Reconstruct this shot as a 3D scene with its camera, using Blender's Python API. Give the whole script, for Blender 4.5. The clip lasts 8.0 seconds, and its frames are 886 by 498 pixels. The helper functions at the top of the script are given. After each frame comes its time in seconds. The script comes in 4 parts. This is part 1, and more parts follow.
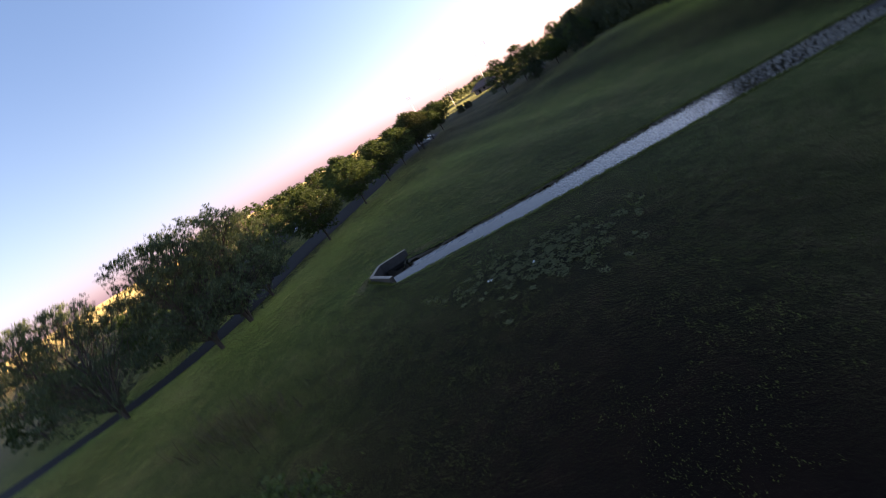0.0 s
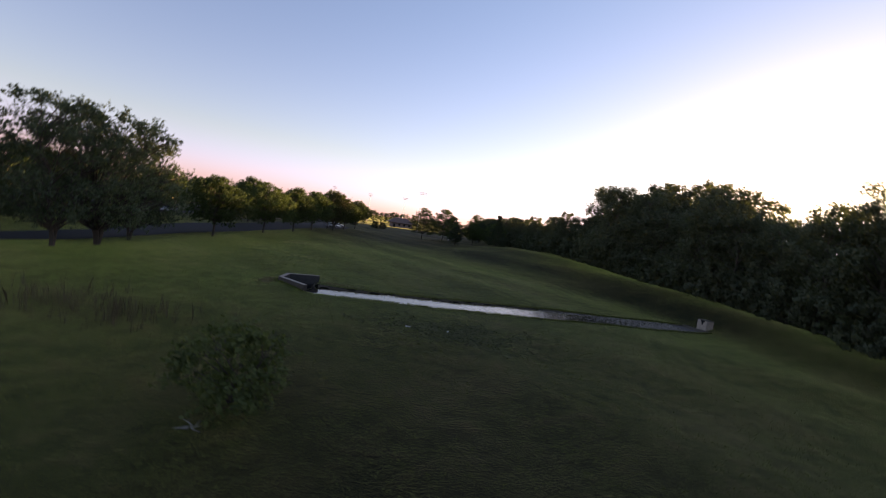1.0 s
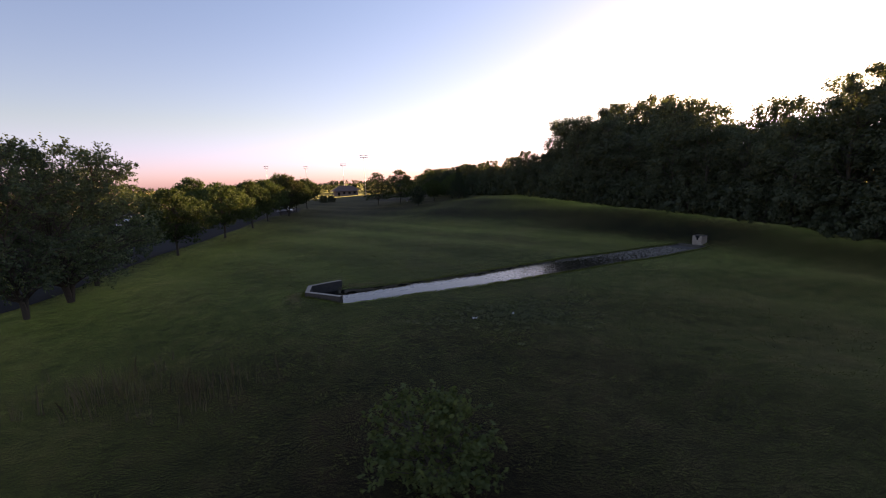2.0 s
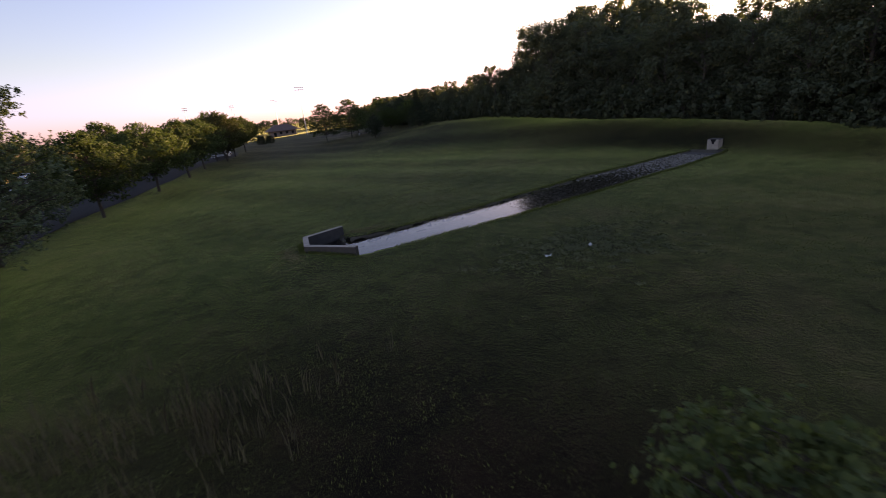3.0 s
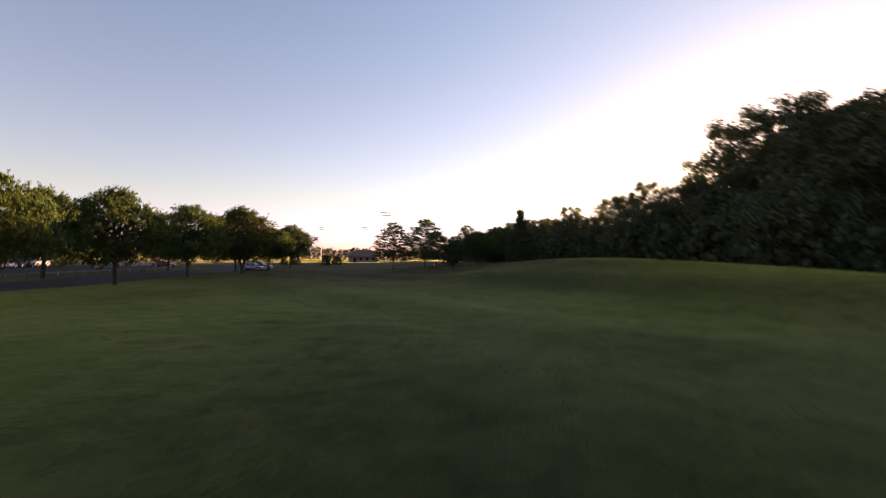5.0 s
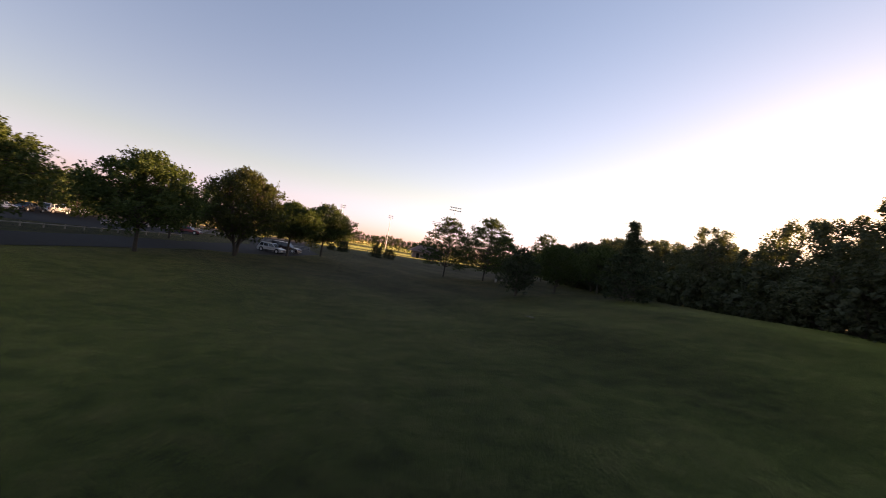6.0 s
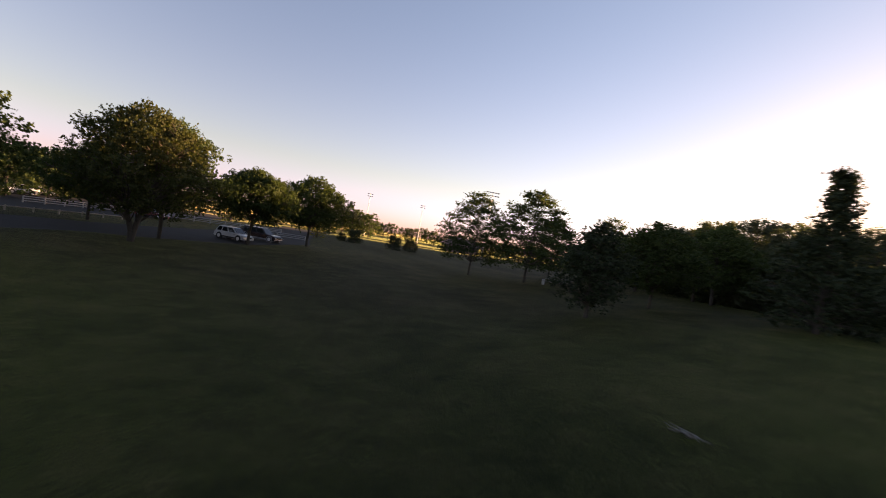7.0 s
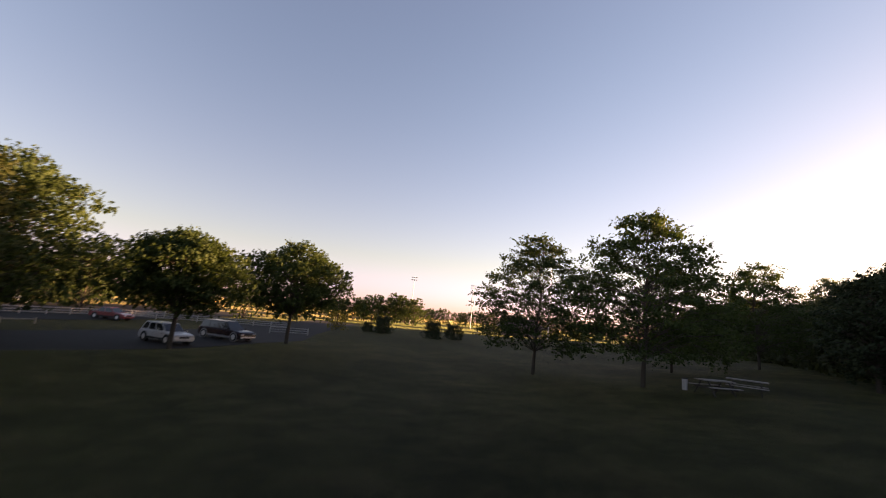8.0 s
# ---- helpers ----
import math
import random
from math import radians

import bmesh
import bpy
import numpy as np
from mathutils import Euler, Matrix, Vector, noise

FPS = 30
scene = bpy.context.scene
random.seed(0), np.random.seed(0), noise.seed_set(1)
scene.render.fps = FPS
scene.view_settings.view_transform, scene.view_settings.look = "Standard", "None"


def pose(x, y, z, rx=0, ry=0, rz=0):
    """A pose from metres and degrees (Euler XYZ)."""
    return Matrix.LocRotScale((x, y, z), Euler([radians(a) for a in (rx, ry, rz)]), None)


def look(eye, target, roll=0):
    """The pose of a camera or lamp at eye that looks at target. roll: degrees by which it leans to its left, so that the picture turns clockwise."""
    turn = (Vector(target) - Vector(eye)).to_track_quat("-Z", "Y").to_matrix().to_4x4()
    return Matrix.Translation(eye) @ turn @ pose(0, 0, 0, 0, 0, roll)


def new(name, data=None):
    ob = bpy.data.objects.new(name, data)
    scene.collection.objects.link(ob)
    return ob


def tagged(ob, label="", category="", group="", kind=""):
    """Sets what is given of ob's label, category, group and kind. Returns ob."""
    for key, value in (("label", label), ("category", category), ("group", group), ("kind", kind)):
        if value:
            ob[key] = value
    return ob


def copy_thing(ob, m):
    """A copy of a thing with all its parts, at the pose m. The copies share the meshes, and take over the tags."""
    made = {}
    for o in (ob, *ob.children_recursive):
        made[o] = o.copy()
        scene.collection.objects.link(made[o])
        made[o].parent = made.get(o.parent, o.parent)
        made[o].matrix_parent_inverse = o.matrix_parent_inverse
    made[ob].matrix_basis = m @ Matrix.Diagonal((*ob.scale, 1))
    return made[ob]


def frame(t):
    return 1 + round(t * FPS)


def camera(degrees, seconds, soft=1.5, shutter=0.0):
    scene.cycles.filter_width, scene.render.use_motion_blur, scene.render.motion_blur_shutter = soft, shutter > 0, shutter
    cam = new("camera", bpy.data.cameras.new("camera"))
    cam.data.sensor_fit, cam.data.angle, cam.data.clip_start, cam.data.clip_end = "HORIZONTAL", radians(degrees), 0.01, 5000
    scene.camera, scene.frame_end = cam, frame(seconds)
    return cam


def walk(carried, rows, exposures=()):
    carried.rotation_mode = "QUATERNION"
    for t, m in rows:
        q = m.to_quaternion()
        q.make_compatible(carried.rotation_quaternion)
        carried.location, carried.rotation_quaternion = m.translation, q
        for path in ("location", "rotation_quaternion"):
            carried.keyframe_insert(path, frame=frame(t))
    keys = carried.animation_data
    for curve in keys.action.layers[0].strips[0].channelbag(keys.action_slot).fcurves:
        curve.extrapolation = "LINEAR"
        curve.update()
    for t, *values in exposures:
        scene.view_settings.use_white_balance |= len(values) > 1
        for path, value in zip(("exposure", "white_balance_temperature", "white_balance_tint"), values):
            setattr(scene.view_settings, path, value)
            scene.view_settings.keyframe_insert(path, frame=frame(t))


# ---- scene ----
cam = camera(93.5, 8.0, soft=0.8, shutter=0.22)
PATH = [
    (0, pose(13.05, -13.2, 9.55, 70.00, 29.35, 2.90)),
    (0.2, pose(11.40, -12.98, 7.43, 75.76, 15.59, 7.00)),
    (0.4, pose(10.29, -14.80, 6.38, 80.31, -3.25, 4.64)),
    (0.5, pose(10.16, -15.77, 6.40, 81.83, -8.89, 1.54)),
    (0.7, pose(8.85, -17.65, 6.24, 84.80, -16.20, -4.80)),
    (0.8, pose(8.28, -18.32, 6.38, 85.40, -15.70, -5.70)),
    (1, pose(6.56, -18.36, 6.83, 86.70, -9.20, -9.60)),
    (1.2, pose(5.52, -18.23, 7.17, 86.70, -3.20, -12.40)),
    (1.5, pose(2.74, -17.57, 8.18, 83.40, 1.50, -17.10)),
    (1.7, pose(1.71, -16.79, 8.59, 82.80, 1.40, -17.50)),
    (2.8, pose(-2.05, -9.49, 7.94, 71.20, 5.80, -24.40)),
    (3, pose(-2.33, -7.45, 7.34, 71.10, 5.80, -26.70)),
    (3.5, pose(-1.78, -0.84, 5.84, 73.10, 6.40, -31.60)),
    (3.8, pose(-0.46, 3.96, 5.29, 74.50, 6.90, -32.00)),
    (4, pose(0.69, 7.29, 4.98, 74.50, 7.00, -32.10)),
    (4.3, pose(2.94, 13.12, 3.91, 79.10, 8.40, -32.00)),
    (4.5, pose(5.40, 16.88, 3.70, 81.80, 7.20, -27.50)),
    (4.8, pose(9.10, 23.59, 2.85, 88.80, 3.90, -18.10)),
    (5, pose(11.10, 28.25, 3.38, 91.40, -1.10, -14.40)),
    (5.2, pose(12.82, 32.74, 3.90, 92.10, -10.20, -9.70)),
    (6.3, pose(19.21, 55.76, 5.28, 90.00, -8.60, -2.70)),
    (6.5, pose(19.92, 60.18, 5.33, 89.80, -7.30, -3.30)),
    (7, pose(21.64, 70.10, 4.67, 88.90, -9.90, 1.80)),
    (7.3, pose(22.19, 76.63, 4.65, 90.00, -10.50, 7.00)),
    (7.5, pose(22.69, 80.69, 3.99, 96.20, -10.60, 9.20)),
    (7.7, pose(22.54, 84.54, 4.07, 98.10, -10.00, 10.20)),
    (8, pose(22.43, 90.27, 4.41, 99.50, -5.60, 9.90)),
]
EXPOSURES = [(0, 2.68, 6500, 39), (0.5, 2.5, 7100, 45), (1.5, 2.26, 7250, 45), (3, 2.46, 7300, 50), (4, 2.7, 7700, 50), (5, 2.45, 8400, 47), (6.5, 2.38, 8150, 45), (8, 2.48, 8700, 46)]
walk(cam, PATH, EXPOSURES)

# ---- world, sun, exposure ----
SUN_AZ, SUN_EL = radians(56), radians(4.6)
world = bpy.data.worlds.new("world")
scene.world = world
world.use_nodes = True
wn = world.node_tree
sky = wn.nodes.new("ShaderNodeTexSky")
sky.sky_type = "NISHITA"
sky.sun_disc = False
sky.sun_elevation = SUN_EL
sky.sun_rotation = SUN_AZ
sky.altitude = 100
sky.air_density = 1.0
sky.dust_density = 0.6
sky.ozone_density = 2.0
bg = wn.nodes["Background"]
bg.inputs["Strength"].default_value = 0.075
hue = wn.nodes.new("ShaderNodeHueSaturation")
hue.inputs["Saturation"].default_value = 0.97
# caps the sky's brightness, so the glow round the sun lights the ground less
sky_cap = wn.nodes.new("ShaderNodeMix")
sky_cap.data_type, sky_cap.blend_type = "RGBA", "DARKEN"
sky_cap.inputs[0].default_value = 1.0
sky_cap.inputs[7].default_value = (11, 10, 9, 1)
wn.links.new(sky.outputs[0], sky_cap.inputs[6])
wn.links.new(sky_cap.outputs[2], hue.inputs["Color"])
haze = wn.nodes.new("ShaderNodeMix")
haze.data_type, haze.blend_type = "RGBA", "ADD"
haze.inputs[0].default_value = 1.0
haze.inputs[7].default_value = (0.05, 0.05, 0.15, 1)
wn.links.new(hue.outputs[0], haze.inputs[6])
# evening haze: rosy low down, clear blue overhead
way = wn.nodes.new("ShaderNodeTexCoord")
axes = wn.nodes.new("ShaderNodeSeparateXYZ")
wn.links.new(way.outputs["Generated"], axes.inputs[0])
rosy = wn.nodes.new("ShaderNodeValToRGB")
rosy.color_ramp.interpolation = "EASE"
for k, (at, colour) in enumerate(((0.0, (0.94, 0.98, 1.95, 1)), (0.14, (0.97, 1.01, 1.0, 1)), (0.6, (0.87, 1.05, 1.02, 1)))):
    stop = rosy.color_ramp.elements[k] if k < 2 else rosy.color_ramp.elements.new(at)
    stop.position, stop.color = at, colour
wn.links.new(axes.outputs["Z"], rosy.inputs["Fac"])
evening = wn.nodes.new("ShaderNodeMix")
evening.data_type, evening.blend_type = "RGBA", "MULTIPLY"
evening.inputs[0].default_value = 1.0
wn.links.new(haze.outputs[2], evening.inputs[6])
wn.links.new(rosy.outputs[0], evening.inputs[7])
wn.links.new(evening.outputs[2], bg.inputs["Color"])

sun_data = bpy.data.lights.new("sun", "SUN")
sun_data.energy = 5.0
sun_data.angle = radians(0.6)
sun_data.color = (1.0, 0.74, 0.4)
sun = new("sun", sun_data)
sun_way = Vector((math.sin(SUN_AZ) * math.cos(SUN_EL), math.cos(SUN_AZ) * math.cos(SUN_EL), math.sin(SUN_EL)))
sun.matrix_world = look(sun_way * 300, (0, 0, 0))


# ---- materials ----
def nodes_of(name):
    m = bpy.data.materials.new(name)
    m.use_nodes = True
    nt = m.node_tree
    return m, nt, nt.nodes["Principled BSDF"]


def tex_noise(nt, scale, detail=4.0, rough=0.55, coords="Object"):
    co = nt.nodes.new("ShaderNodeTexCoord")
    n = nt.nodes.new("ShaderNodeTexNoise")
    n.inputs["Scale"].default_value = scale
    n.inputs["Detail"].default_value = detail
    n.inputs["Roughness"].default_value = rough
    nt.links.new(co.outputs[coords], n.inputs["Vector"])
    return n.outputs["Fac"]


def ramp(nt, fac, stops):
    r = nt.nodes.new("ShaderNodeValToRGB")
    el = r.color_ramp.elements
    while len(el) < len(stops):
        el.new(0.5)
    for e, (p, c) in zip(el, stops):
        e.position, e.color = p, (*c, 1)
    nt.links.new(fac, r.inputs["Fac"])
    return r.outputs["Color"]


def mixed(nt, a, b, fac, blend="MIX"):
    m = nt.nodes.new("ShaderNodeMix")
    m.data_type, m.blend_type = "RGBA", blend
    for sock, v in ((m.inputs[0], fac), (m.inputs[6], a), (m.inputs[7], b)):
        if isinstance(v, (int, float)):
            sock.default_value = v
        elif isinstance(v, tuple):
            sock.default_value = (*v, 1)
        else:
            nt.links.new(v, sock)
    return m.outputs[2]


def bump(nt, bsdf, height, strength, distance):
    b = nt.nodes.new("ShaderNodeBump")
    b.inputs["Strength"].default_value = strength
    b.inputs["Distance"].default_value = distance
    nt.links.new(height, b.inputs["Height"])
    nt.links.new(b.outputs["Normal"], bsdf.inputs["Normal"])


def random_of(nt):
    return nt.nodes.new("ShaderNodeObjectInfo").outputs["Random"]


def plain(name, dark, light, scale, rough=0.8, metal=0.0, relief=0.0, coords="Object", spread=0.0):
    """A surface whose colour wanders between two tones, coarse and fine, with a little relief."""
    m, nt, p = nodes_of(name)
    fine = tex_noise(nt, scale, 6, 0.65, coords)
    coarse = tex_noise(nt, scale * 0.13, 3, 0.5, coords)
    c = ramp(nt, fine, [(0.3, dark), (0.7, light)])
    mid = tuple((a + b) / 2 for a, b in zip(dark, light))
    c = mixed(nt, c, mixed(nt, dark, light, coarse), 0.5)
    if spread:
        c = mixed(nt, c, tuple(v * (1 - spread) for v in mid), random_of(nt))
    nt.links.new(c, p.inputs["Base Color"])
    p.inputs["Roughness"].default_value = rough
    p.inputs["Metallic"].default_value = metal
    if relief:
        bump(nt, p, fine, 0.6, relief)
    return m


def leaf_material(name, dark, light, glow=0.35):
    """Leaves: two greens from leaf to leaf, partly letting the light through."""
    m, nt, p = nodes_of(name)
    geo = nt.nodes.new("ShaderNodeNewGeometry")
    c = mixed(nt, dark, light, geo.outputs["Random Per Island"])
    c = mixed(nt, c, dark, tex_noise(nt, 0.7, 3))
    tint = mixed(nt, c, tuple(v * 0.6 for v in dark), random_of(nt))
    c = mixed(nt, c, tint, 0.6)
    nt.links.new(c, p.inputs["Base Color"])
    p.inputs["Roughness"].default_value = 0.7
    p.inputs["Specular IOR Level"].default_value = 0.1
    tr = nt.nodes.new("ShaderNodeBsdfTranslucent")
    nt.links.new(mixed(nt, c, (1.25, 1.3, 0.6), 1.0, "MULTIPLY"), tr.inputs["Color"])
    mx = nt.nodes.new("ShaderNodeMixShader")
    mx.inputs[0].default_value = glow
    out = nt.nodes["Material Output"]
    nt.links.new(p.outputs[0], mx.inputs[1])
    nt.links.new(tr.outputs[0], mx.inputs[2])
    nt.links.new(mx.outputs[0], out.inputs["Surface"])
    return m


def grass_material():
    m, nt, p = nodes_of("meadow_grass")
    fine = tex_noise(nt, 9, 8, 0.75)
    mid = tex_noise(nt, 0.9, 5, 0.65)
    wide = tex_noise(nt, 0.06, 4, 0.55)
    c = ramp(nt, fine, [(0.3, (0.004, 0.0035, 0.002)), (0.52, (0.014, 0.0125, 0.0055)), (0.75, (0.044, 0.036, 0.017))])
    c2 = ramp(nt, mid, [(0.34, (0.0045, 0.004, 0.0025)), (0.52, (0.0155, 0.015, 0.006)), (0.68, (0.045, 0.036, 0.019))])
    c = mixed(nt, c, c2, 0.5)
    clump = tex_noise(nt, 0.33, 5, 0.6)
    c3 = ramp(nt, clump, [(0.38, (0.006, 0.0058, 0.0032)), (0.52, (0.014, 0.0155, 0.006)), (0.64, (0.04, 0.033, 0.016))])
    c = mixed(nt, c, c3, 0.35)
    dry = ramp(nt, wide, [(0.35, (0.0105, 0.0125, 0.005)), (0.65, (0.0265, 0.021, 0.0105))])
    c = mixed(nt, c, dry, 0.3)
    c = mixed(nt, c, (0.51, 0.39, 0.4), 1.0, "MULTIPLY")
    p.inputs["Roughness"].default_value = 0.9
    p.inputs["Specular IOR Level"].default_value = 0.1
    p.inputs["Sheen Weight"].default_value = 1.0
    p.inputs["Sheen Roughness"].default_value = 0.148
    tint = ramp(nt, tex_noise(nt, 0.13, 6, 0.6), [(0.3, (0.14, 0.26, 0.03)), (0.5, (0.34, 0.48, 0.085)), (0.7, (0.6, 0.61, 0.19))])
    patch = ramp(nt, mid, [(0.32, (0.12, 0.16, 0.06)), (0.5, (0.36, 0.47, 0.12)), (0.68, (0.6, 0.58, 0.2))])
    tint = mixed(nt, mixed(nt, tint, patch, 0.5), (1.34, 1.33, 1.3), 1.0, "MULTIPLY")
    # drier turf on the northern lawn, dimmer light painted into its tint; ripe grass on the fields in the west
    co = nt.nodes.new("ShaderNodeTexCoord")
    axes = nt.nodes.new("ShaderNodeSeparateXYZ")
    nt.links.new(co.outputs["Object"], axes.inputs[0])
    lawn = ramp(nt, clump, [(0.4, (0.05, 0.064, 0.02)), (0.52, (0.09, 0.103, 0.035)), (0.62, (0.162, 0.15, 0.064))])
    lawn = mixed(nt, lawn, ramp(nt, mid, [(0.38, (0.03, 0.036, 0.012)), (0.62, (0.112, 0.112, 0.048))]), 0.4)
    # the tint past y = 136 is lowered to dim the far field's sunlit sheen
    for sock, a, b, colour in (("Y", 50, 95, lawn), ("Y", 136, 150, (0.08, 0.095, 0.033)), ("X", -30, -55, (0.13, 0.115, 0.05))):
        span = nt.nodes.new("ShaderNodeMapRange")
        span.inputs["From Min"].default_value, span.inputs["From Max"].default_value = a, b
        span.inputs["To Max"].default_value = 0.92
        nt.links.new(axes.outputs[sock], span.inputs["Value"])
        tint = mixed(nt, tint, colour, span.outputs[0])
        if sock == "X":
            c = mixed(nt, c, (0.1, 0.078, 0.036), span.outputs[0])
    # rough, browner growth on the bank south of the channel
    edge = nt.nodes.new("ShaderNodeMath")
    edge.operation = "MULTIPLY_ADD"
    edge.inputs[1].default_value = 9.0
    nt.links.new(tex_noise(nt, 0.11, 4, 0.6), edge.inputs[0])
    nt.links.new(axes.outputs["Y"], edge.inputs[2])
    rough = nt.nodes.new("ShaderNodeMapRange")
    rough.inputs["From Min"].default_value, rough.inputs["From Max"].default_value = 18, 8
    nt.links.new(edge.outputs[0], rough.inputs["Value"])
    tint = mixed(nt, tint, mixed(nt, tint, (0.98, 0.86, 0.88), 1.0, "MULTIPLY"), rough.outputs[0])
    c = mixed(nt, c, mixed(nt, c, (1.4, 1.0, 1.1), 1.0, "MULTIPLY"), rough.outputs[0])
    # grass darker and less green eastwards: thin grows with x, fade ends it northwards
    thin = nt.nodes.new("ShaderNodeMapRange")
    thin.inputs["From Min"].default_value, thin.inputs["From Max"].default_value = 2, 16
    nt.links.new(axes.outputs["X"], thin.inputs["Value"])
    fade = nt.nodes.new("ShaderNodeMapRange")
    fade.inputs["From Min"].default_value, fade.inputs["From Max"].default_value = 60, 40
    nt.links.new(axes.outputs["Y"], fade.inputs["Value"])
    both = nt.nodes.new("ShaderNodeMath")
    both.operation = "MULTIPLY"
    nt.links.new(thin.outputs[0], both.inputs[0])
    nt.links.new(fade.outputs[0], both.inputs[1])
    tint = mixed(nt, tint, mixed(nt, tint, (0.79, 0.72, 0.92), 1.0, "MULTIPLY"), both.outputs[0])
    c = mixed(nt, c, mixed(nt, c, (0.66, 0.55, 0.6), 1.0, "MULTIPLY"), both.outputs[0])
    # the northern base colour is darkened too, for the dimmer light there
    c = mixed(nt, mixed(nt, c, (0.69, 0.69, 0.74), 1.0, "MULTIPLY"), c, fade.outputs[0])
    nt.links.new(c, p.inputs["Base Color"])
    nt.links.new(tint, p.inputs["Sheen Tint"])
    add = nt.nodes.new("ShaderNodeMath")
    add.operation = "ADD"
    nt.links.new(fine, add.inputs[0])
    nt.links.new(mid, add.inputs[1])
    bump(nt, p, add.outputs[0], 0.9, 0.06)
    return m


def water_material():
    """Clear shallow water: the bed shows through it where nothing bright is mirrored."""
    m, nt, p = nodes_of("pond_water")
    nt.nodes.remove(p)
    clear = nt.nodes.new("ShaderNodeBsdfTransparent")
    clear.inputs["Color"].default_value = (0.82, 0.78, 0.72, 1)
    gloss = nt.nodes.new("ShaderNodeBsdfGlossy")
    gloss.inputs["Roughness"].default_value = 0.06
    gloss.inputs["Color"].default_value = (0.95, 0.94, 0.96, 1)
    # calm by the headwall, wind-riffled where it thins out over the stones
    co = nt.nodes.new("ShaderNodeTexCoord")
    axes = nt.nodes.new("ShaderNodeSeparateXYZ")
    nt.links.new(co.outputs["Object"], axes.inputs[0])
    span = nt.nodes.new("ShaderNodeMapRange")
    span.inputs["From Min"].default_value, span.inputs["From Max"].default_value = 8, 24
    span.inputs["To Min"].default_value, span.inputs["To Max"].default_value = 0.015, 0.11
    nt.links.new(axes.outputs["X"], span.inputs["Value"])
    ripple = nt.nodes.new("ShaderNodeMath")
    ripple.operation = "MULTIPLY"
    nt.links.new(tex_noise(nt, 3.2, 5, 0.6), ripple.inputs[0])
    nt.links.new(span.outputs[0], ripple.inputs[1])
    wave = nt.nodes.new("ShaderNodeBump")
    wave.inputs["Distance"].default_value = 0.12
    nt.links.new(ripple.outputs[0], wave.inputs["Height"])
    fresnel = nt.nodes.new("ShaderNodeFresnel")
    fresnel.inputs["IOR"].default_value = 1.36
    mix = nt.nodes.new("ShaderNodeMixShader")
    for sock in (gloss.inputs["Normal"], fresnel.inputs["Normal"]):
        nt.links.new(wave.outputs["Normal"], sock)
    nt.links.new(fresnel.outputs[0], mix.inputs[0])
    nt.links.new(clear.outputs[0], mix.inputs[1])
    nt.links.new(gloss.outputs[0], mix.inputs[2])
    nt.links.new(mix.outputs[0], nt.nodes["Material Output"].inputs["Surface"])
    return m


def paint(name, colour, rough=0.25, coat=0.6):
    m, nt, p = nodes_of(name)
    dust = tex_noise(nt, 3, 5)
    nt.links.new(mixed(nt, colour, tuple(v * 0.8 + 0.004 for v in colour), dust), p.inputs["Base Color"])
    p.inputs["Roughness"].default_value = rough
    p.inputs["Coat Weight"].default_value = coat
    return m


GRASS = grass_material()
WATER = water_material()
ASPHALT = plain("asphalt", (0.012, 0.011, 0.0105), (0.029, 0.027, 0.025), 5, 0.9, relief=0.01)
ASPHALT.node_tree.nodes["Principled BSDF"].inputs["Specular IOR Level"].default_value = 0.15
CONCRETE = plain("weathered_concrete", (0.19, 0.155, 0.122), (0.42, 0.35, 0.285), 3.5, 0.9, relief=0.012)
# darker concrete: on headwall sides it carries shade as well as stains; also the apron
CONCRETE_DARK = plain("dark_concrete", (0.03, 0.024, 0.019), (0.085, 0.069, 0.055), 3.0, 0.9, relief=0.015)
# inner headwall faces: stain and shade both in the colour
CONCRETE_INNER = plain("stained_shaded_concrete", (0.014, 0.013, 0.012), (0.055, 0.05, 0.046), 2.5, 0.85, relief=0.015)
STONE = plain("riprap_stone", (0.13, 0.112, 0.09), (0.36, 0.31, 0.26), 4, 0.9, relief=0.02, spread=0.6)
GRAVEL = leaf_material("channel_stones", (0.13, 0.112, 0.09), (0.36, 0.31, 0.26), 0.0)
MUD = plain("wet_mud", (0.042, 0.035, 0.026), (0.105, 0.087, 0.064), 4, 0.95, relief=0.03)
MUD.node_tree.nodes["Principled BSDF"].inputs["Specular IOR Level"].default_value = 0.2
BARK = plain("bark", (0.03, 0.024, 0.018), (0.1, 0.08, 0.06), 9, 0.95, relief=0.03)
LEAF_ROW = leaf_material("row_tree_leaves", (0.046, 0.072, 0.026), (0.108, 0.145, 0.046), 0.32)
# green leaves with the low sun's orange painted into their colour
LEAF_SUNLIT = leaf_material("sun_tinted_leaves", (0.044, 0.06, 0.023), (0.135, 0.124, 0.04), 0.3)
LEAF_WOOD = leaf_material("woodland_leaves", (0.076, 0.092, 0.056), (0.124, 0.14, 0.08), 0.38)
LEAF_LACE = leaf_material("lacy_leaves", (0.075, 0.105, 0.06), (0.16, 0.2, 0.11), 0.28)
LEAF_DARK = leaf_material("evergreen_leaves", (0.03, 0.045, 0.024), (0.07, 0.09, 0.042), 0.15)
# golden tone of the sun on the shrub, put into its leaves
LEAF_GOLD = leaf_material("sunlit_shrub_leaves", (0.2, 0.16, 0.03), (0.4, 0.32, 0.07), 0.4)
STALK = leaf_material("dry_stalks", (0.11, 0.085, 0.055), (0.31, 0.25, 0.165), 0.3)
WEED = leaf_material("weed_leaves", (0.125, 0.13, 0.066), (0.27, 0.27, 0.145), 0.4)
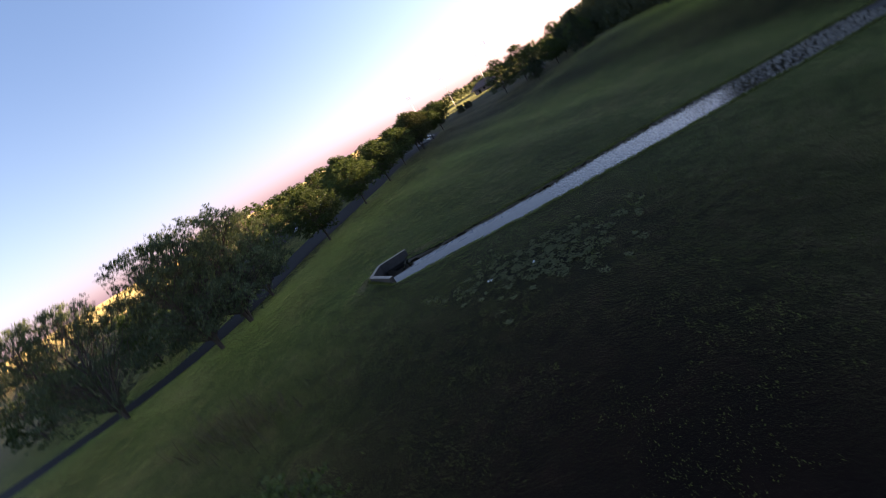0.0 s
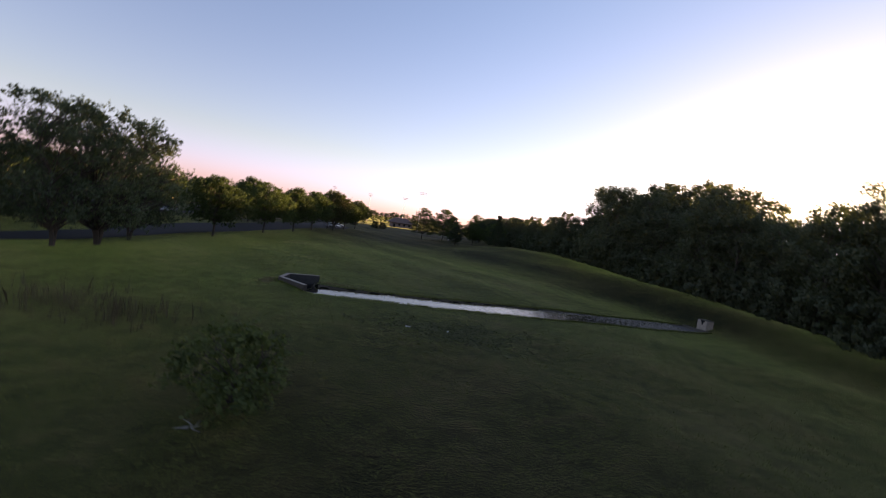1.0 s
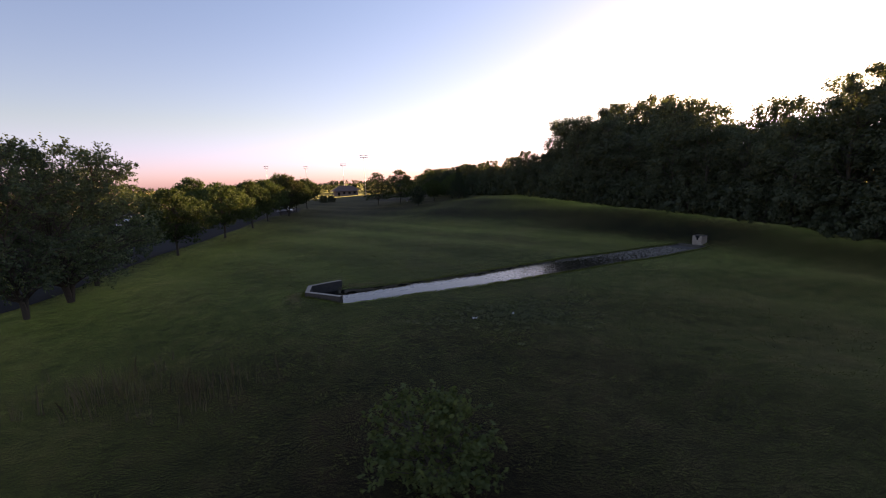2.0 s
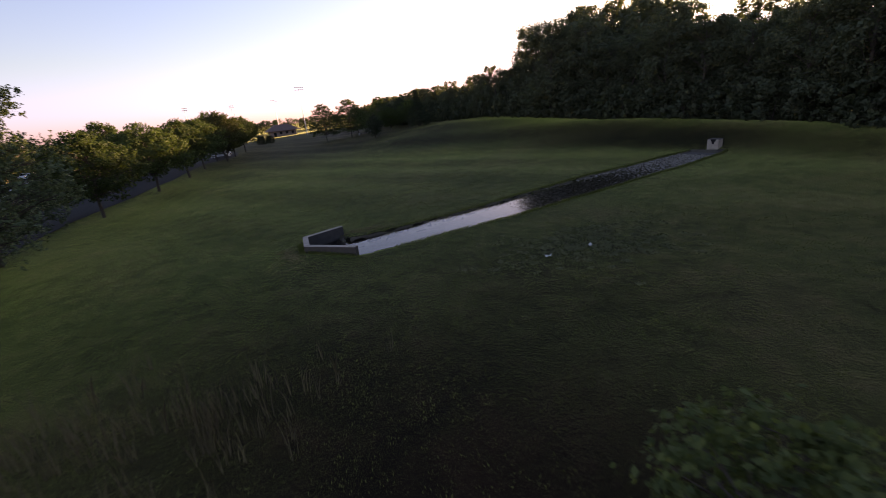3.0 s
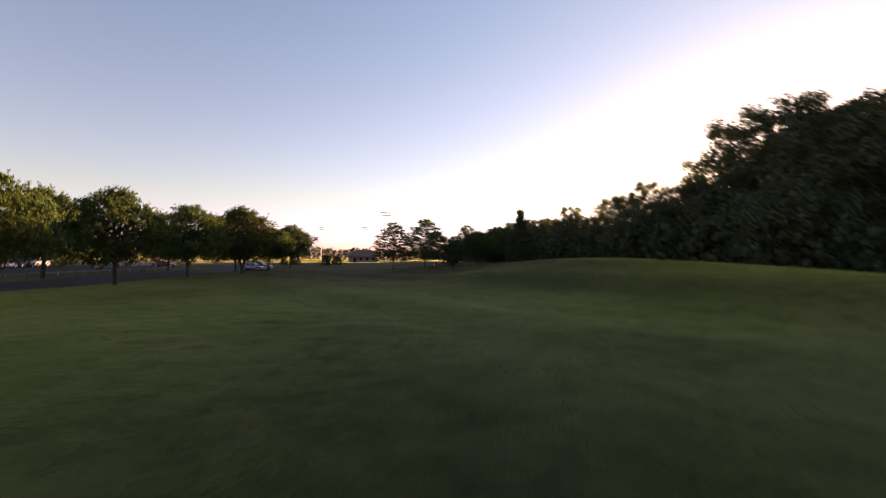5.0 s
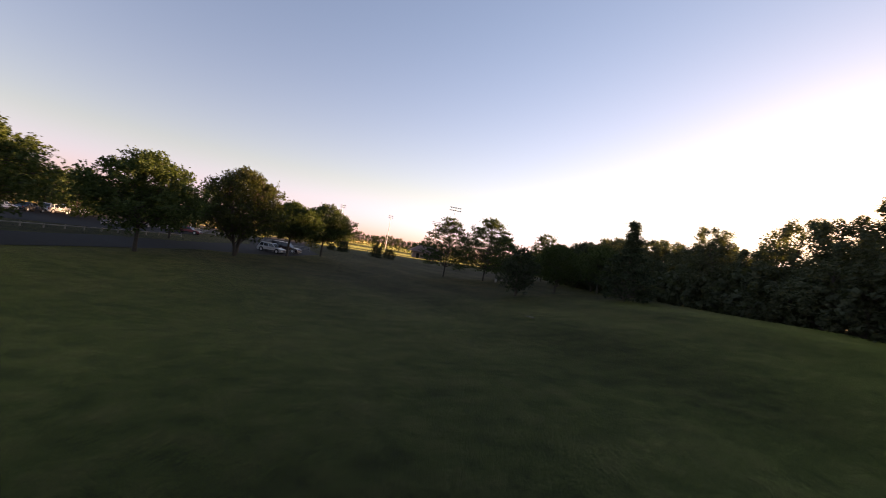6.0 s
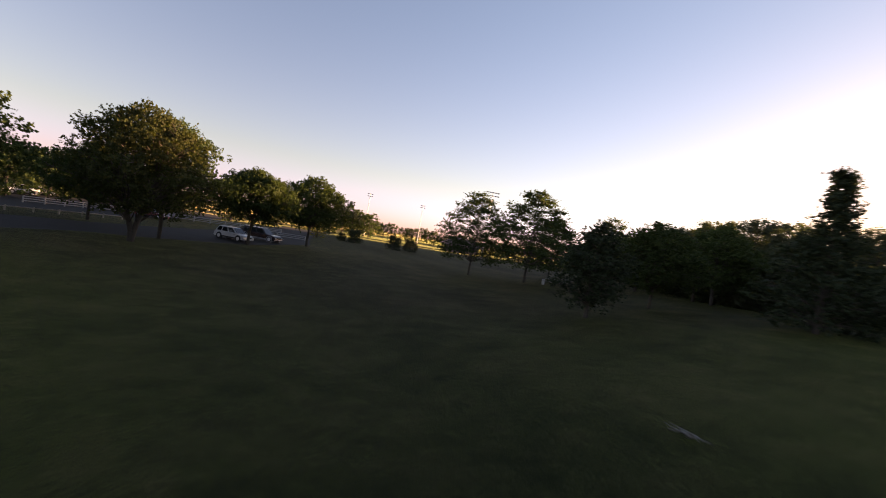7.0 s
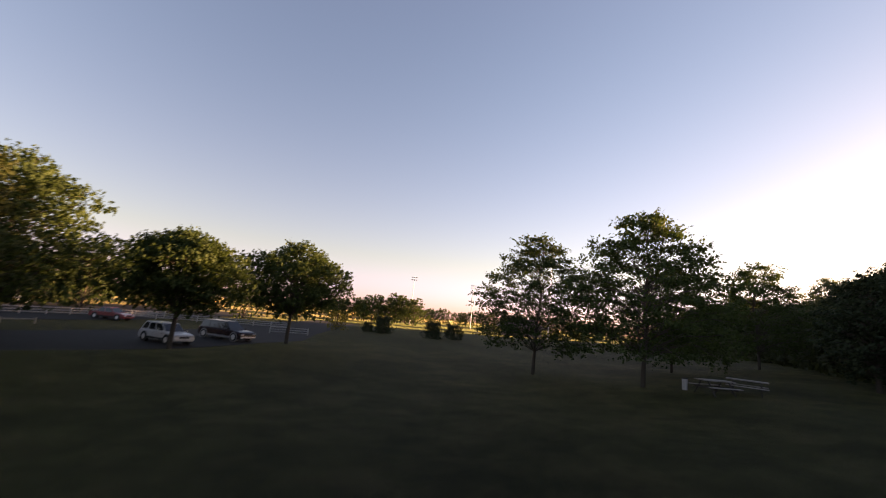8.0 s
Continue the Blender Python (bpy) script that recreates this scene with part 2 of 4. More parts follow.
LEAF_SAPLING = leaf_material("sapling_leaves", (0.085, 0.115, 0.043), (0.23, 0.26, 0.1), 0.42)
DRY = leaf_material("dry_turf", (0.24, 0.2, 0.11), (0.42, 0.35, 0.21), 0.3)
TUFT = leaf_material("grass_blades", (0.13, 0.15, 0.05), (0.28, 0.28, 0.11), 0.4)
RUSTED = plain("dark_steel", (0.03, 0.026, 0.024), (0.08, 0.068, 0.06), 6, 0.75, 0.2)
STEEL = plain("galvanised_steel", (0.42, 0.42, 0.43), (0.6, 0.6, 0.6), 3, 0.5, 0.4)
BLACK_FILL = plain("black_fill", (0.006, 0.006, 0.006), (0.012, 0.012, 0.012), 3, 0.95)
RUBBER = plain("tyre_rubber", (0.012, 0.012, 0.012), (0.03, 0.03, 0.03), 20, 0.85)
GLASS = paint("car_glass", (0.012, 0.014, 0.016), 0.04, 0.0)
LAMP_GLASS = paint("lamp_glass", (0.55, 0.55, 0.55), 0.12, 0.3)
TAIL = paint("tail_lamp", (0.3, 0.01, 0.01), 0.15, 0.3)
DEADWOOD = plain("bleached_wood", (0.12, 0.11, 0.09), (0.3, 0.28, 0.24), 12, 0.9)
TIMBER = plain("weathered_timber", (0.2, 0.185, 0.17), (0.36, 0.34, 0.32), 7, 0.85, relief=0.008)
LITTER = plain("white_litter", (0.5, 0.5, 0.48), (0.75, 0.75, 0.72), 8, 0.7)
ROOF = plain("roof_shingles", (0.085, 0.05, 0.04), (0.17, 0.105, 0.085), 4, 0.85)
WALL = plain("masonry", (0.2, 0.14, 0.12), (0.32, 0.23, 0.19), 3, 0.9)
FENCE_WOOD = plain("fence_timber", (0.2, 0.17, 0.13), (0.4, 0.34, 0.27), 6, 0.85)


# ---- mesh helpers ----
def link_mesh(name, mesh, material, parent=None, label=""):
    ob = new(name, mesh)
    if material:
        mesh.materials.append(material)
    if parent:
        ob.parent = parent
    return tagged(ob, label) if label else ob


def part(name, bm, material, parent=None, label="", smooth=False):
    me = bpy.data.meshes.new(name)
    bm.to_mesh(me)
    bm.free()
    if smooth:
        me.shade_smooth()
    return link_mesh(name, me, material, parent, label)


def from_arrays(name, verts, faces, material, parent=None, label="", smooth=False):
    """One mesh from arrays of corners and of equal-sided faces."""
    verts, faces = np.asarray(verts, np.float32), np.asarray(faces, np.int32)
    me = bpy.data.meshes.new(name)
    me.vertices.add(len(verts))
    me.vertices.foreach_set("co", verts.ravel())
    k = faces.shape[1]
    me.loops.add(faces.size)
    me.loops.foreach_set("vertex_index", faces.ravel())
    me.polygons.add(len(faces))
    me.polygons.foreach_set("loop_start", np.arange(len(faces), dtype=np.int32) * k)
    me.update(calc_edges=True)
    me.validate()
    if smooth:
        me.shade_smooth()
    return link_mesh(name, me, material, parent, label)


def box(bm, size, centre=(0, 0, 0), turn=0.0, taper=1.0, bevel=0.0):
    got = bmesh.ops.create_cube(bm, size=1.0)["verts"]
    for v in got:
        k = taper if v.co.z > 0 else 1.0
        v.co = Vector((v.co.x * size[0] * k, v.co.y * size[1] * k, v.co.z * size[2]))
    if bevel:
        edges = list({e for v in got for e in v.link_edges})
        got = [g for g in bmesh.ops.bevel(bm, geom=edges, offset=bevel, segments=2, affect="EDGES")["verts"]]
        got = list({v for v in got})
    bmesh.ops.transform(bm, matrix=pose(*centre, 0, 0, turn), verts=got)
    return got


def rod(bm, a, b, r0, r1=None, sides=8):
    a, b = Vector(a), Vector(b)
    r1 = r0 if r1 is None else r1
    got = bmesh.ops.create_cone(bm, cap_ends=True, segments=sides, radius1=r0, radius2=r1, depth=(b - a).length)["verts"]
    turn = (b - a).to_track_quat("Z", "Y").to_matrix().to_4x4()
    bmesh.ops.transform(bm, matrix=Matrix.Translation((a + b) / 2) @ turn, verts=got)
    return got


def thing(name, m, label, category, group="", kind=""):
    ob = new(name)
    ob.matrix_world = m
    return tagged(ob, label, category, group, kind)


# ---- the lie of the land ----
def smooth01(v):
    v = np.clip(v, 0, 1)
    return v * v * (3 - 2 * v)


AX0, AX1 = np.array([1.2, 15.4]), np.array([42.0, 20.2])
AXD = (AX1 - AX0) / np.linalg.norm(AX1 - AX0)
AXN = np.array([-AXD[1], AXD[0]])


def shore(s, side):
    """Half the water's width, s metres along the channel, on the far or the near side."""
    far = np.interp(s, [0, 2, 4, 14, 18, 24, 36, 41], [1.9, 1.9, 1.7, 1.7, 2.1, 2.3, 2.0, 1.7])
    near = np.interp(s, [0, 7, 12, 15, 20, 31, 41], [1.6, 1.7, 1.95, 2.1, 2.0, 2.0, 1.6])
    return np.where(side > 0, far, near)


def road_edge(y):
    """The road's edge towards the meadow."""
    return np.interp(y, [-60, 0, 10, 15, 20, 25, 48, 62, 76, 90, 103, 112, 118, 134, 146, 170, 260], [-140, -50, -33, -25.8, -21.9, -20.3, -18.6, -15.2, -12.4, -10.8, -8.4, -3.2, -1.4, -0.6, -5, -12, -30])


def mouth(x, y):
    """1 on the water's side of the headwall, 0 behind it."""
    south = (x - 0.0) * 0.705 + (y - 16.03) * 0.709
    north = (x - 0.26) * 0.323 - (y - 18.16) * 0.946
    return smooth01((south - 0.16) / 0.15) * smooth01((north - 0.16) / 0.15) * smooth01((x - 0.3) / 0.15)


def land(x, y):
    x, y = np.asarray(x, float), np.asarray(y, float)
    z = 0.22 + 0.0055 * np.clip(y - 60, 0, 150) + 0 * x
    # the bank to the south and the shallow fall to the road
    z = z + 1.1 * smooth01((4 - y) / 34)
    z = z - 0.5 * smooth01((-4 - x) / 14) * smooth01((y - 15) / 20) * smooth01((75 - y) / 25)
    # the embankment in the east
    toe = np.interp(y, [-30, 8, 32, 50, 75, 110, 150], [36, 40.2, 40.6, 31, 16, 13, 16])
    top = np.interp(y, [-30, 8, 32, 50, 75, 110, 150], [47, 50, 51, 50, 47, 50, 60])
    high = np.interp(y, [-30, 10, 35, 60, 80, 110, 160, 260], [1.2, 1.6, 2.5, 3.1, 3.8, 2.6, 2.0, 0.5])
    z = z + high * smooth01((x - toe) / (top - toe))
    z = z - 0.9 * smooth01((x - top) / 10) * smooth01((70 - y) / 30)
    z = z + 0.22 * np.exp(-((x - 0.2) ** 2 + (y - 15.4) ** 2) / 9)
    # gentle humps
    z = z + 0.10 * np.sin(x * 0.21 + 0.6) * np.sin(y * 0.17) + 0.06 * np.sin(x * 0.53 + y * 0.31)
    # the channel
    s = (x - AX0[0]) * AXD[0] + (y - AX0[1]) * AXD[1]
    side = (x - AX0[0]) * AXN[0] + (y - AX0[1]) * AXN[1]
    d = np.abs(side)
    wobble = 0.05 * np.sin(s * 1.7) + 0.04 * np.sin(s * 4.1 + 1)
    along = mouth(x, y) * smooth01((41.0 - s) / 0.6)
    near = smooth01(1 - (d - 3) / 17)
    z = z * (1 - 0.55 * near * smooth01((s + 1) / 5) * smooth01((46 - s) / 8))
    cut = smooth01((shore(s, side) + 0.15 + wobble - d) / 0.4) * along
    cut = np.maximum(cut, smooth01((np.interp(side, [-1.6, 1.5, 3.0], [1.0, 1.7, 1.8]) - s) / 0.4) * mouth(x, y))
    z = z * (1 - cut) - 0.4 * cut
    # level strip under the road
    e = road_edge(y)
    r = smooth01((e + 1.5 - x) / 2.5)
    flat = 0.0045 * np.clip(y - 50, 0, 120)
    return z * (1 - r) + flat * r


def ground_at(x, y):
    return float(land(x, y))


def axis(*runs):
    out = []
    for a, b, step in runs:
        out += list(np.arange(a, b, step))
    return np.array(out + [runs[-1][1]])


def sheet(name, xs, ys, material, lift=0.0):
    X, Y = np.meshgrid(xs, ys)
    verts = np.stack([X, Y, land(X, Y) + lift], -1).reshape(-1, 3)
    n, m = len(xs), len(ys)
    i = np.arange((m - 1) * n).reshape(m - 1, n)[:, :-1].ravel()
    return from_arrays(name, verts, np.stack([i, i + 1, i + n + 1, i + n], -1), material, smooth=True)


gx = axis((-2600, -400, 275), (-400, -60, 20), (-60, -26, 2), (-26, -2, 0.8), (-2, 44, 0.4), (44, 62, 1.0), (62, 200, 6), (200, 400, 20), (400, 2600, 275))
gy = axis((-2600, -400, 275), (-400, -40, 20), (-40, 10, 1.5), (10, 26, 0.22), (26, 170, 1.2), (170, 420, 10), (420, 2600, 218))
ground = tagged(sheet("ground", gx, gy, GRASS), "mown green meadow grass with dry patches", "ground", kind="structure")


def strip(name, west, east, y0, y1, step, lift, material):
    """A paved strip between two edge lines, laid on the land."""
    ys = np.arange(y0, y1 + step, step)
    rows = [np.linspace(west(y), east(y), 12) for y in ys]
    verts = [(x, y, ground_at(x, y) + lift) for y, row in zip(ys, rows) for x in row]
    faces = [(r * 12 + k, r * 12 + k + 1, r * 12 + k + 13, r * 12 + k + 12) for r in range(len(ys) - 1) for k in range(11)]
    return from_arrays(name, verts, faces, material, smooth=True)


road = tagged(strip("road", lambda y: road_edge(y) - np.interp(y, [-60, 10, 20, 35, 62, 95, 115], [7.5, 7, 5, 4.5, 9.5, 9.5, 13.5]), lambda y: road_edge(y), -60, 200, 2.0, 0.05, ASPHALT), "worn grey asphalt road and parking strip", "road", kind="structure")
tagged(strip("pavement", lambda y: road_edge(y) - 52, lambda y: road_edge(y) - 24, 60, 190, 4.0, 0.05, ASPHALT), "grey asphalt car park behind the grass strip", "pavement", kind="structure")

# water lying in the channel
wx = np.linspace(-0.6, 41.2, 140)
wy = np.linspace(-1, 1, 12)
wv = [(*(AX0 + AXD * s + AXN * d * (shore(s, d) + 0.2 + 1.8 * smooth01(((2.1 if d > 0 else 1.05) - s) / 0.5))), 0.0) for s in wx for d in wy]
wf = [(a * 12 + b, a * 12 + 12 + b, a * 12 + 13 + b, a * 12 + 1 + b) for a in range(139) for b in range(11) if mouth(*wv[a * 12 + b][:2]) > 0.02]
water = tagged(from_arrays("water", wv, wf, WATER, smooth=True), "still shallow water mirroring the evening sky", "water", kind="structure")


# ---- concrete works ----
def headwall():
    """Flared concrete end wall with two wings, open towards the water."""
    ob = thing("culvert_headwall", pose(0, 0, 0), "grey weathered concrete culvert headwall with flared wings", "headwall")
    outer = [(2.30, 13.74), (0.0, 16.03), (0.26, 18.16), (2.78, 19.02)]
    inner = [(2.52, 13.98), (0.34, 16.16), (0.54, 17.93), (2.86, 18.72)]
    names = ("wing_wall", "back_wall", "wing_wall")
    for k in range(3):
        bm = bmesh.new()
        ring = [outer[k], outer[k + 1], inner[k + 1], inner[k]]
        low = [bm.verts.new((*p, -0.6)) for p in ring]
        high = [bm.verts.new((*p, 0.76)) for p in ring]
        bm.faces.new(low[::-1])
        bm.faces.new(high)
        for i in range(4):
            bm.faces.new((low[i], low[(i + 1) % 4], high[(i + 1) % 4], high[i]))
        bmesh.ops.recalc_face_normals(bm, faces=bm.faces)
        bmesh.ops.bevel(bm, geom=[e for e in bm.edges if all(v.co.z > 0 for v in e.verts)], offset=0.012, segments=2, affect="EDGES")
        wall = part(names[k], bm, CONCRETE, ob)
        wall.data.materials.append(CONCRETE_INNER)
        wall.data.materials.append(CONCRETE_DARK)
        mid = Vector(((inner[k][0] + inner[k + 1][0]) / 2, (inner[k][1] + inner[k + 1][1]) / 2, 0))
        # upright faces get the darker copies, so part of their shade is painted
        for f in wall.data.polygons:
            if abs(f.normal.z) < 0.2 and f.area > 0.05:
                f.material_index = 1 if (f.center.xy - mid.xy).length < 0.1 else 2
    return ob


def outlet_box():
    """Square concrete riser with a notch in the front and a steel plate on top."""
    ob = thing("outlet_riser", pose(42.3, 20.0, -0.08, 0, 0, 10), "pale concrete outlet riser with a dark notch and steel lid", "outlet")
    w, t, h = 1.06, 0.14, 1.34
    for name, size, at in (("side_wall", (w, t, h + 0.5), (w / 2, w / 2 - t / 2, h / 2 - 0.25)), ("side_wall", (w, t, h + 0.5), (w / 2, -w / 2 + t / 2, h / 2 - 0.25)), ("rear_wall", (t, w - 2 * t, h + 0.5), (w - t / 2, 0, h / 2 - 0.25))):
        bm = bmesh.new()
        box(bm, size, at, bevel=0.012)
        part(name, bm, CONCRETE, ob)
    bm = bmesh.new()
    shape = [(-w / 2 + t, -0.5), (w / 2 - t, -0.5), (w / 2 - t, h), (0.27, h), (0.26, h - 0.15), (0.14, h - 0.25), (0.12, h - 0.48), (-0.12, h - 0.48), (-0.14, h - 0.25), (-0.26, h - 0.15), (-0.27, h), (-w / 2 + t, h)]
    vs = [bm.verts.new((0, y, z)) for y, z in shape]
    f = bm.faces.new(vs)
    got = bmesh.ops.extrude_face_region(bm, geom=[f])["geom"]
    bmesh.ops.translate(bm, vec=(t, 0, 0), verts=[v for v in got if isinstance(v, bmesh.types.BMVert)])
    bmesh.ops.recalc_face_normals(bm, faces=bm.faces)
    part("notched_front", bm, CONCRETE, ob)
    # solid black block fills the riser, painted for the shade behind the notch
    bm = bmesh.new()
    box(bm, (w - 2 * t - 0.06, w - 2 * t - 0.04, h - 0.2), (w / 2 + 0.01, 0, h / 2 + 0.06))
    part("shaft", bm, BLACK_FILL, ob, "black block standing in for the shade inside the riser")
    bm = bmesh.new()
    box(bm, (w - 0.1, w + 0.12, 0.04), (w / 2 + 0.08, -0.06, h + 0.022), bevel=0.008)
    part("lid", bm, RUSTED, ob, "flat dark steel lid")
    bm = bmesh.new()
    box(bm, (2.0, 3.6, 0.14), (-1.05, 0.3, 0.02), bevel=0.02)
    part("apron", bm, CONCRETE_DARK, ob)
    return ob


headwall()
outlet_box()


# ---- trees ----
def tube(points, radii, sides=7):
    """Rings of corners along a line, and the faces between them."""
    pts = np.asarray(points, float)
    way = np.gradient(pts, axis=0)
    way /= np.linalg.norm(way, axis=1, keepdims=True) + 1e-9
    ref = np.where(np.abs(way[:, 2:3]) > 0.9, [[1.0, 0, 0]], [[0, 0, 1.0]])
    u = np.cross(way, ref)
    u /= np.linalg.norm(u, axis=1, keepdims=True)
    v = np.cross(way, u)
    a = np.arange(sides) * 2 * np.pi / sides
    ring = pts[:, None] + np.asarray(radii)[:, None, None] * (np.cos(a)[None, :, None] * u[:, None] + np.sin(a)[None, :, None] * v[:, None])
    n = len(pts)
    f = []
    for i in range(n - 1):
        for k in range(sides):
            f.append((i * sides + k, i * sides + (k + 1) % sides, (i + 1) * sides + (k + 1) % sides, (i + 1) * sides + k))
    return ring.reshape(-1, 3), np.array(f)


def leaves(rng, centres, spread, count, size, flat=0.7, up=0.55, twig=0.0, plain_leaf=False):
    """Leaf blades of four corners, or three, scattered about the clump centres, in sprays along short twigs where twig gives their length."""
    sprays = max(1, count // 11) if twig else count
    pick = rng.integers(0, len(centres), sprays)
    r = rng.random(sprays) ** 0.45
    d = rng.normal(size=(sprays, 3))
    d /= np.linalg.norm(d, axis=1, keepdims=True)
    p = centres[pick] + d * (r * spread[pick])[:, None] * [1, 1, flat]
    if twig:
        way = (d + rng.normal(0, 0.45, (sprays, 3))) * [1, 1, min(1.0, flat * 1.2)] + [0, 0, 0.35 * flat]
        way /= np.linalg.norm(way, axis=1, keepdims=True)
        own = np.repeat(np.arange(sprays), 11)
        along = rng.uniform(-0.5, 0.9, len(own)) * twig * np.repeat(rng.uniform(0.5, 1.5, sprays), 11)
        p = p[own] + way[own] * along[:, None] + rng.normal(0, size * 0.28, (len(own), 3))
        d, count = d[own], len(own)
    nrm = rng.normal(0, 0.4 if plain_leaf else 0.7, (count, 3)) + d * (1.0 if plain_leaf else 0.7) + [0, 0, up]
    nrm /= np.linalg.norm(nrm, axis=1, keepdims=True)
    a = np.cross(nrm, rng.normal(size=(count, 3)))
    a /= np.linalg.norm(a, axis=1, keepdims=True)
    b = np.cross(nrm, a)
    s = size * rng.uniform(0.6, 1.35, count)[:, None]
    if plain_leaf:
        q = np.stack([p - a * s * 0.5, p + a * s * 0.5 + b * s * 0.34, p + a * s * 0.5 - b * s * 0.34], 1)
        return q.reshape(-1, 3), np.arange(count * 3).reshape(-1, 3)
    q = np.stack([p - a * s * 0.5, p + b * s * 0.32, p + a * s * 0.5, p - b * s * 0.32], 1)
    return q.reshape(-1, 3), np.arange(count * 4).reshape(-1, 4)


def grow(name, seed, height, radius, base, leaf, count, material, label, category="tree", stems=1, clumps=46, trunk=0.16, shape="round", clump=0.26, flat=0.7, lean=0.0, twig=0.36, fine=True):
    """A tree of a tapered trunk with limbs, and a crown of leaf clumps. base: the height at which the crown begins."""
    rng = np.random.default_rng(seed)
    ob = thing(name, pose(0, 0, 0), label, category)
    tv, tf, off = [], [], 0

    def add(points, radii, sides=7):
        nonlocal off
        v, f = tube(points, radii, sides)
        tv.append(v)
        tf.append(f + off)
        off += len(v)

    spines = []
    for s in range(stems):
        turn = 2 * np.pi * s / stems + rng.uniform(0, 1)
        out = (radius * 0.42 if stems > 1 else radius * 0.06) * rng.uniform(0.8, 1.2)
        tall = height * (0.9 if stems == 1 else rng.uniform(0.7, 0.85))
        h = np.linspace(-0.3, tall, 9)
        k = np.clip(h / tall, 0, 1)
        line = np.stack([np.cos(turn) * out * k**1.2 + lean * k, np.sin(turn) * out * k**1.2, h], -1)
        line[1:, :2] += rng.normal(0, 0.02 * height, (8, 2)) * k[1:, None]
        w = trunk * (1 if stems == 1 else 0.7)
        add(line, w * (1 - 0.9 * k) + 0.012, 9)
        spines.append(line)
    # clump centres under the outline of the crown
    cs, rs = [], []
    tries = 0
    while len(cs) < clumps and tries < clumps * 30:
        tries += 1
        k = rng.random()
        if shape == "round":
            edge = (1 - (2 * k - 0.85) ** 2 / 1.4) if k > 0.1 else 0.5
        elif shape == "cone":
            edge = (1 - k) ** 0.75 * (0.5 + 0.5 * min(1, k * 6))
        elif shape == "ovate":
            edge = (1 - k) ** 0.62 * min(1.0, 0.6 + 1.6 * k) + 0.05
        elif shape == "spire":
            edge = (1 - k) ** 1.4 * (0.55 + 0.45 * min(1, k * 6)) + 0.06
        else:
            edge = math.sqrt(max(0.0, 1 - (1.15 * k - 0.35) ** 2)) * (0.8 if k < 0.08 else 1)
        edge = max(edge, 0.12) * (0.95 + 0.35 * noise.noise((k * 3.1, seed * 1.7, tries * 0.37)))
        turn, reach = rng.uniform(0, 2 * np.pi), radius * edge * math.sqrt(rng.uniform(0.12, 1.0))
        c = np.array([np.cos(turn) * reach + lean * k, np.sin(turn) * reach, base + (height - base) * k * 0.97])
        r = radius * clump * rng.uniform(0.7, 1.25) * (1.15 - (0.8 if shape == "spire" else 0.5) * k)
        if all(np.linalg.norm((c - o) * [1, 1, 1.3]) > 0.55 * (r + q) for o, q in zip(cs, rs)):
            cs.append(c)
            rs.append(r)
    cs, rs = np.array(cs), np.array(rs)
    rise = 0.3 if shape in ("ovate", "spire") else 0.55
    for c, r in zip(cs, rs):
        spine = spines[int(np.argmin([np.min(np.linalg.norm(s[:, :2] - c[:2], axis=1)) for s in spines]))]
        start = max(base * (0.55 if stems > 1 else 0.9), c[2] - rise * np.hypot(*c[:2]) - 0.2)
        p0 = np.array([np.interp(start, spine[:, 2], spine[:, i]) for i in range(3)])
        t = np.linspace(0, 1, 5)[:, None]
        line = p0 + (c - p0) * t
        line[:, 2] += (np.sin(t[:, 0] * np.pi) * 0.12 * np.linalg.norm(c - p0))
        line[1:-1] += rng.normal(0, 0.03, (3, 3)) * np.linalg.norm(c - p0)
        w = trunk * 0.2 * (0.5 + 0.5 * np.linalg.norm(c - p0) / radius)
        add(line if fine else line[[0, 2, 4]], (w * (1 - 0.85 * t[:, 0]) + 0.008)[:: 1 if fine else 2], 5 if fine else 3)
        for _ in range(3 if fine else 0):
            d = rng.normal(size=3) * [1, 1, 0.5]
            tip = c + d / np.linalg.norm(d) * r * 0.8
            add(np.stack([line[3], (line[3] + tip) / 2 + [0, 0, 0.04], tip]), [w * 0.3 + 0.004, w * 0.2 + 0.003, 0.003], 3)
    from_arrays("trunk", np.concatenate(tv), np.concatenate(tf), BARK, ob, smooth=True)
    v, f = leaves(rng, cs, rs, count, leaf, flat, 0.55, twig, not fine)
    from_arrays("crown", v, f, material, ob)
    return ob


def plant(first, x, y, turn=0.0, scale=1.0, label="", group="", tall=None):
    """Another of the same tree at a place on the land."""
    ob = copy_thing(first, pose(x, y, ground_at(x, y) - 0.03, 0, 0, turn))
    ob.scale = (scale, scale, scale * (tall or 1.0))
    return tagged(ob, label, "", group)


def settle(ob, x, y, turn=0.0, scale=1.0, group=""):
    ob.matrix_world = pose(x, y, ground_at(x, y) - 0.03, 0, 0, turn)
    ob.scale = (scale,) * 3
    return tagged(ob, group=group)


ROW = "trees along the road"
row_a = settle(grow("shade_tree", 11, 9.0, 4.9, 2.3, 0.2, 36000, LEAF_ROW, "round-crowned green shade tree beside the road", trunk=0.17, clumps=110, clump=0.24), -16.2, 48.3, 20, group=ROW)
row_b = settle(grow("shade_tree", 12, 9.2, 4.8, 2.4, 0.2, 36000, LEAF_ROW, "dense green shade tree with a dark trunk", trunk=0.17, clumps=110, clump=0.24), -12.6, 62.3, 70, group=ROW)
row_c = settle(grow("shade_tree", 13, 9.4, 4.7, 2.4, 0.2, 36000, LEAF_ROW, "upright green shade tree at the road edge", trunk=0.19, clumps=110, clump=0.24), -9.7, 75.6, 130, group=ROW)
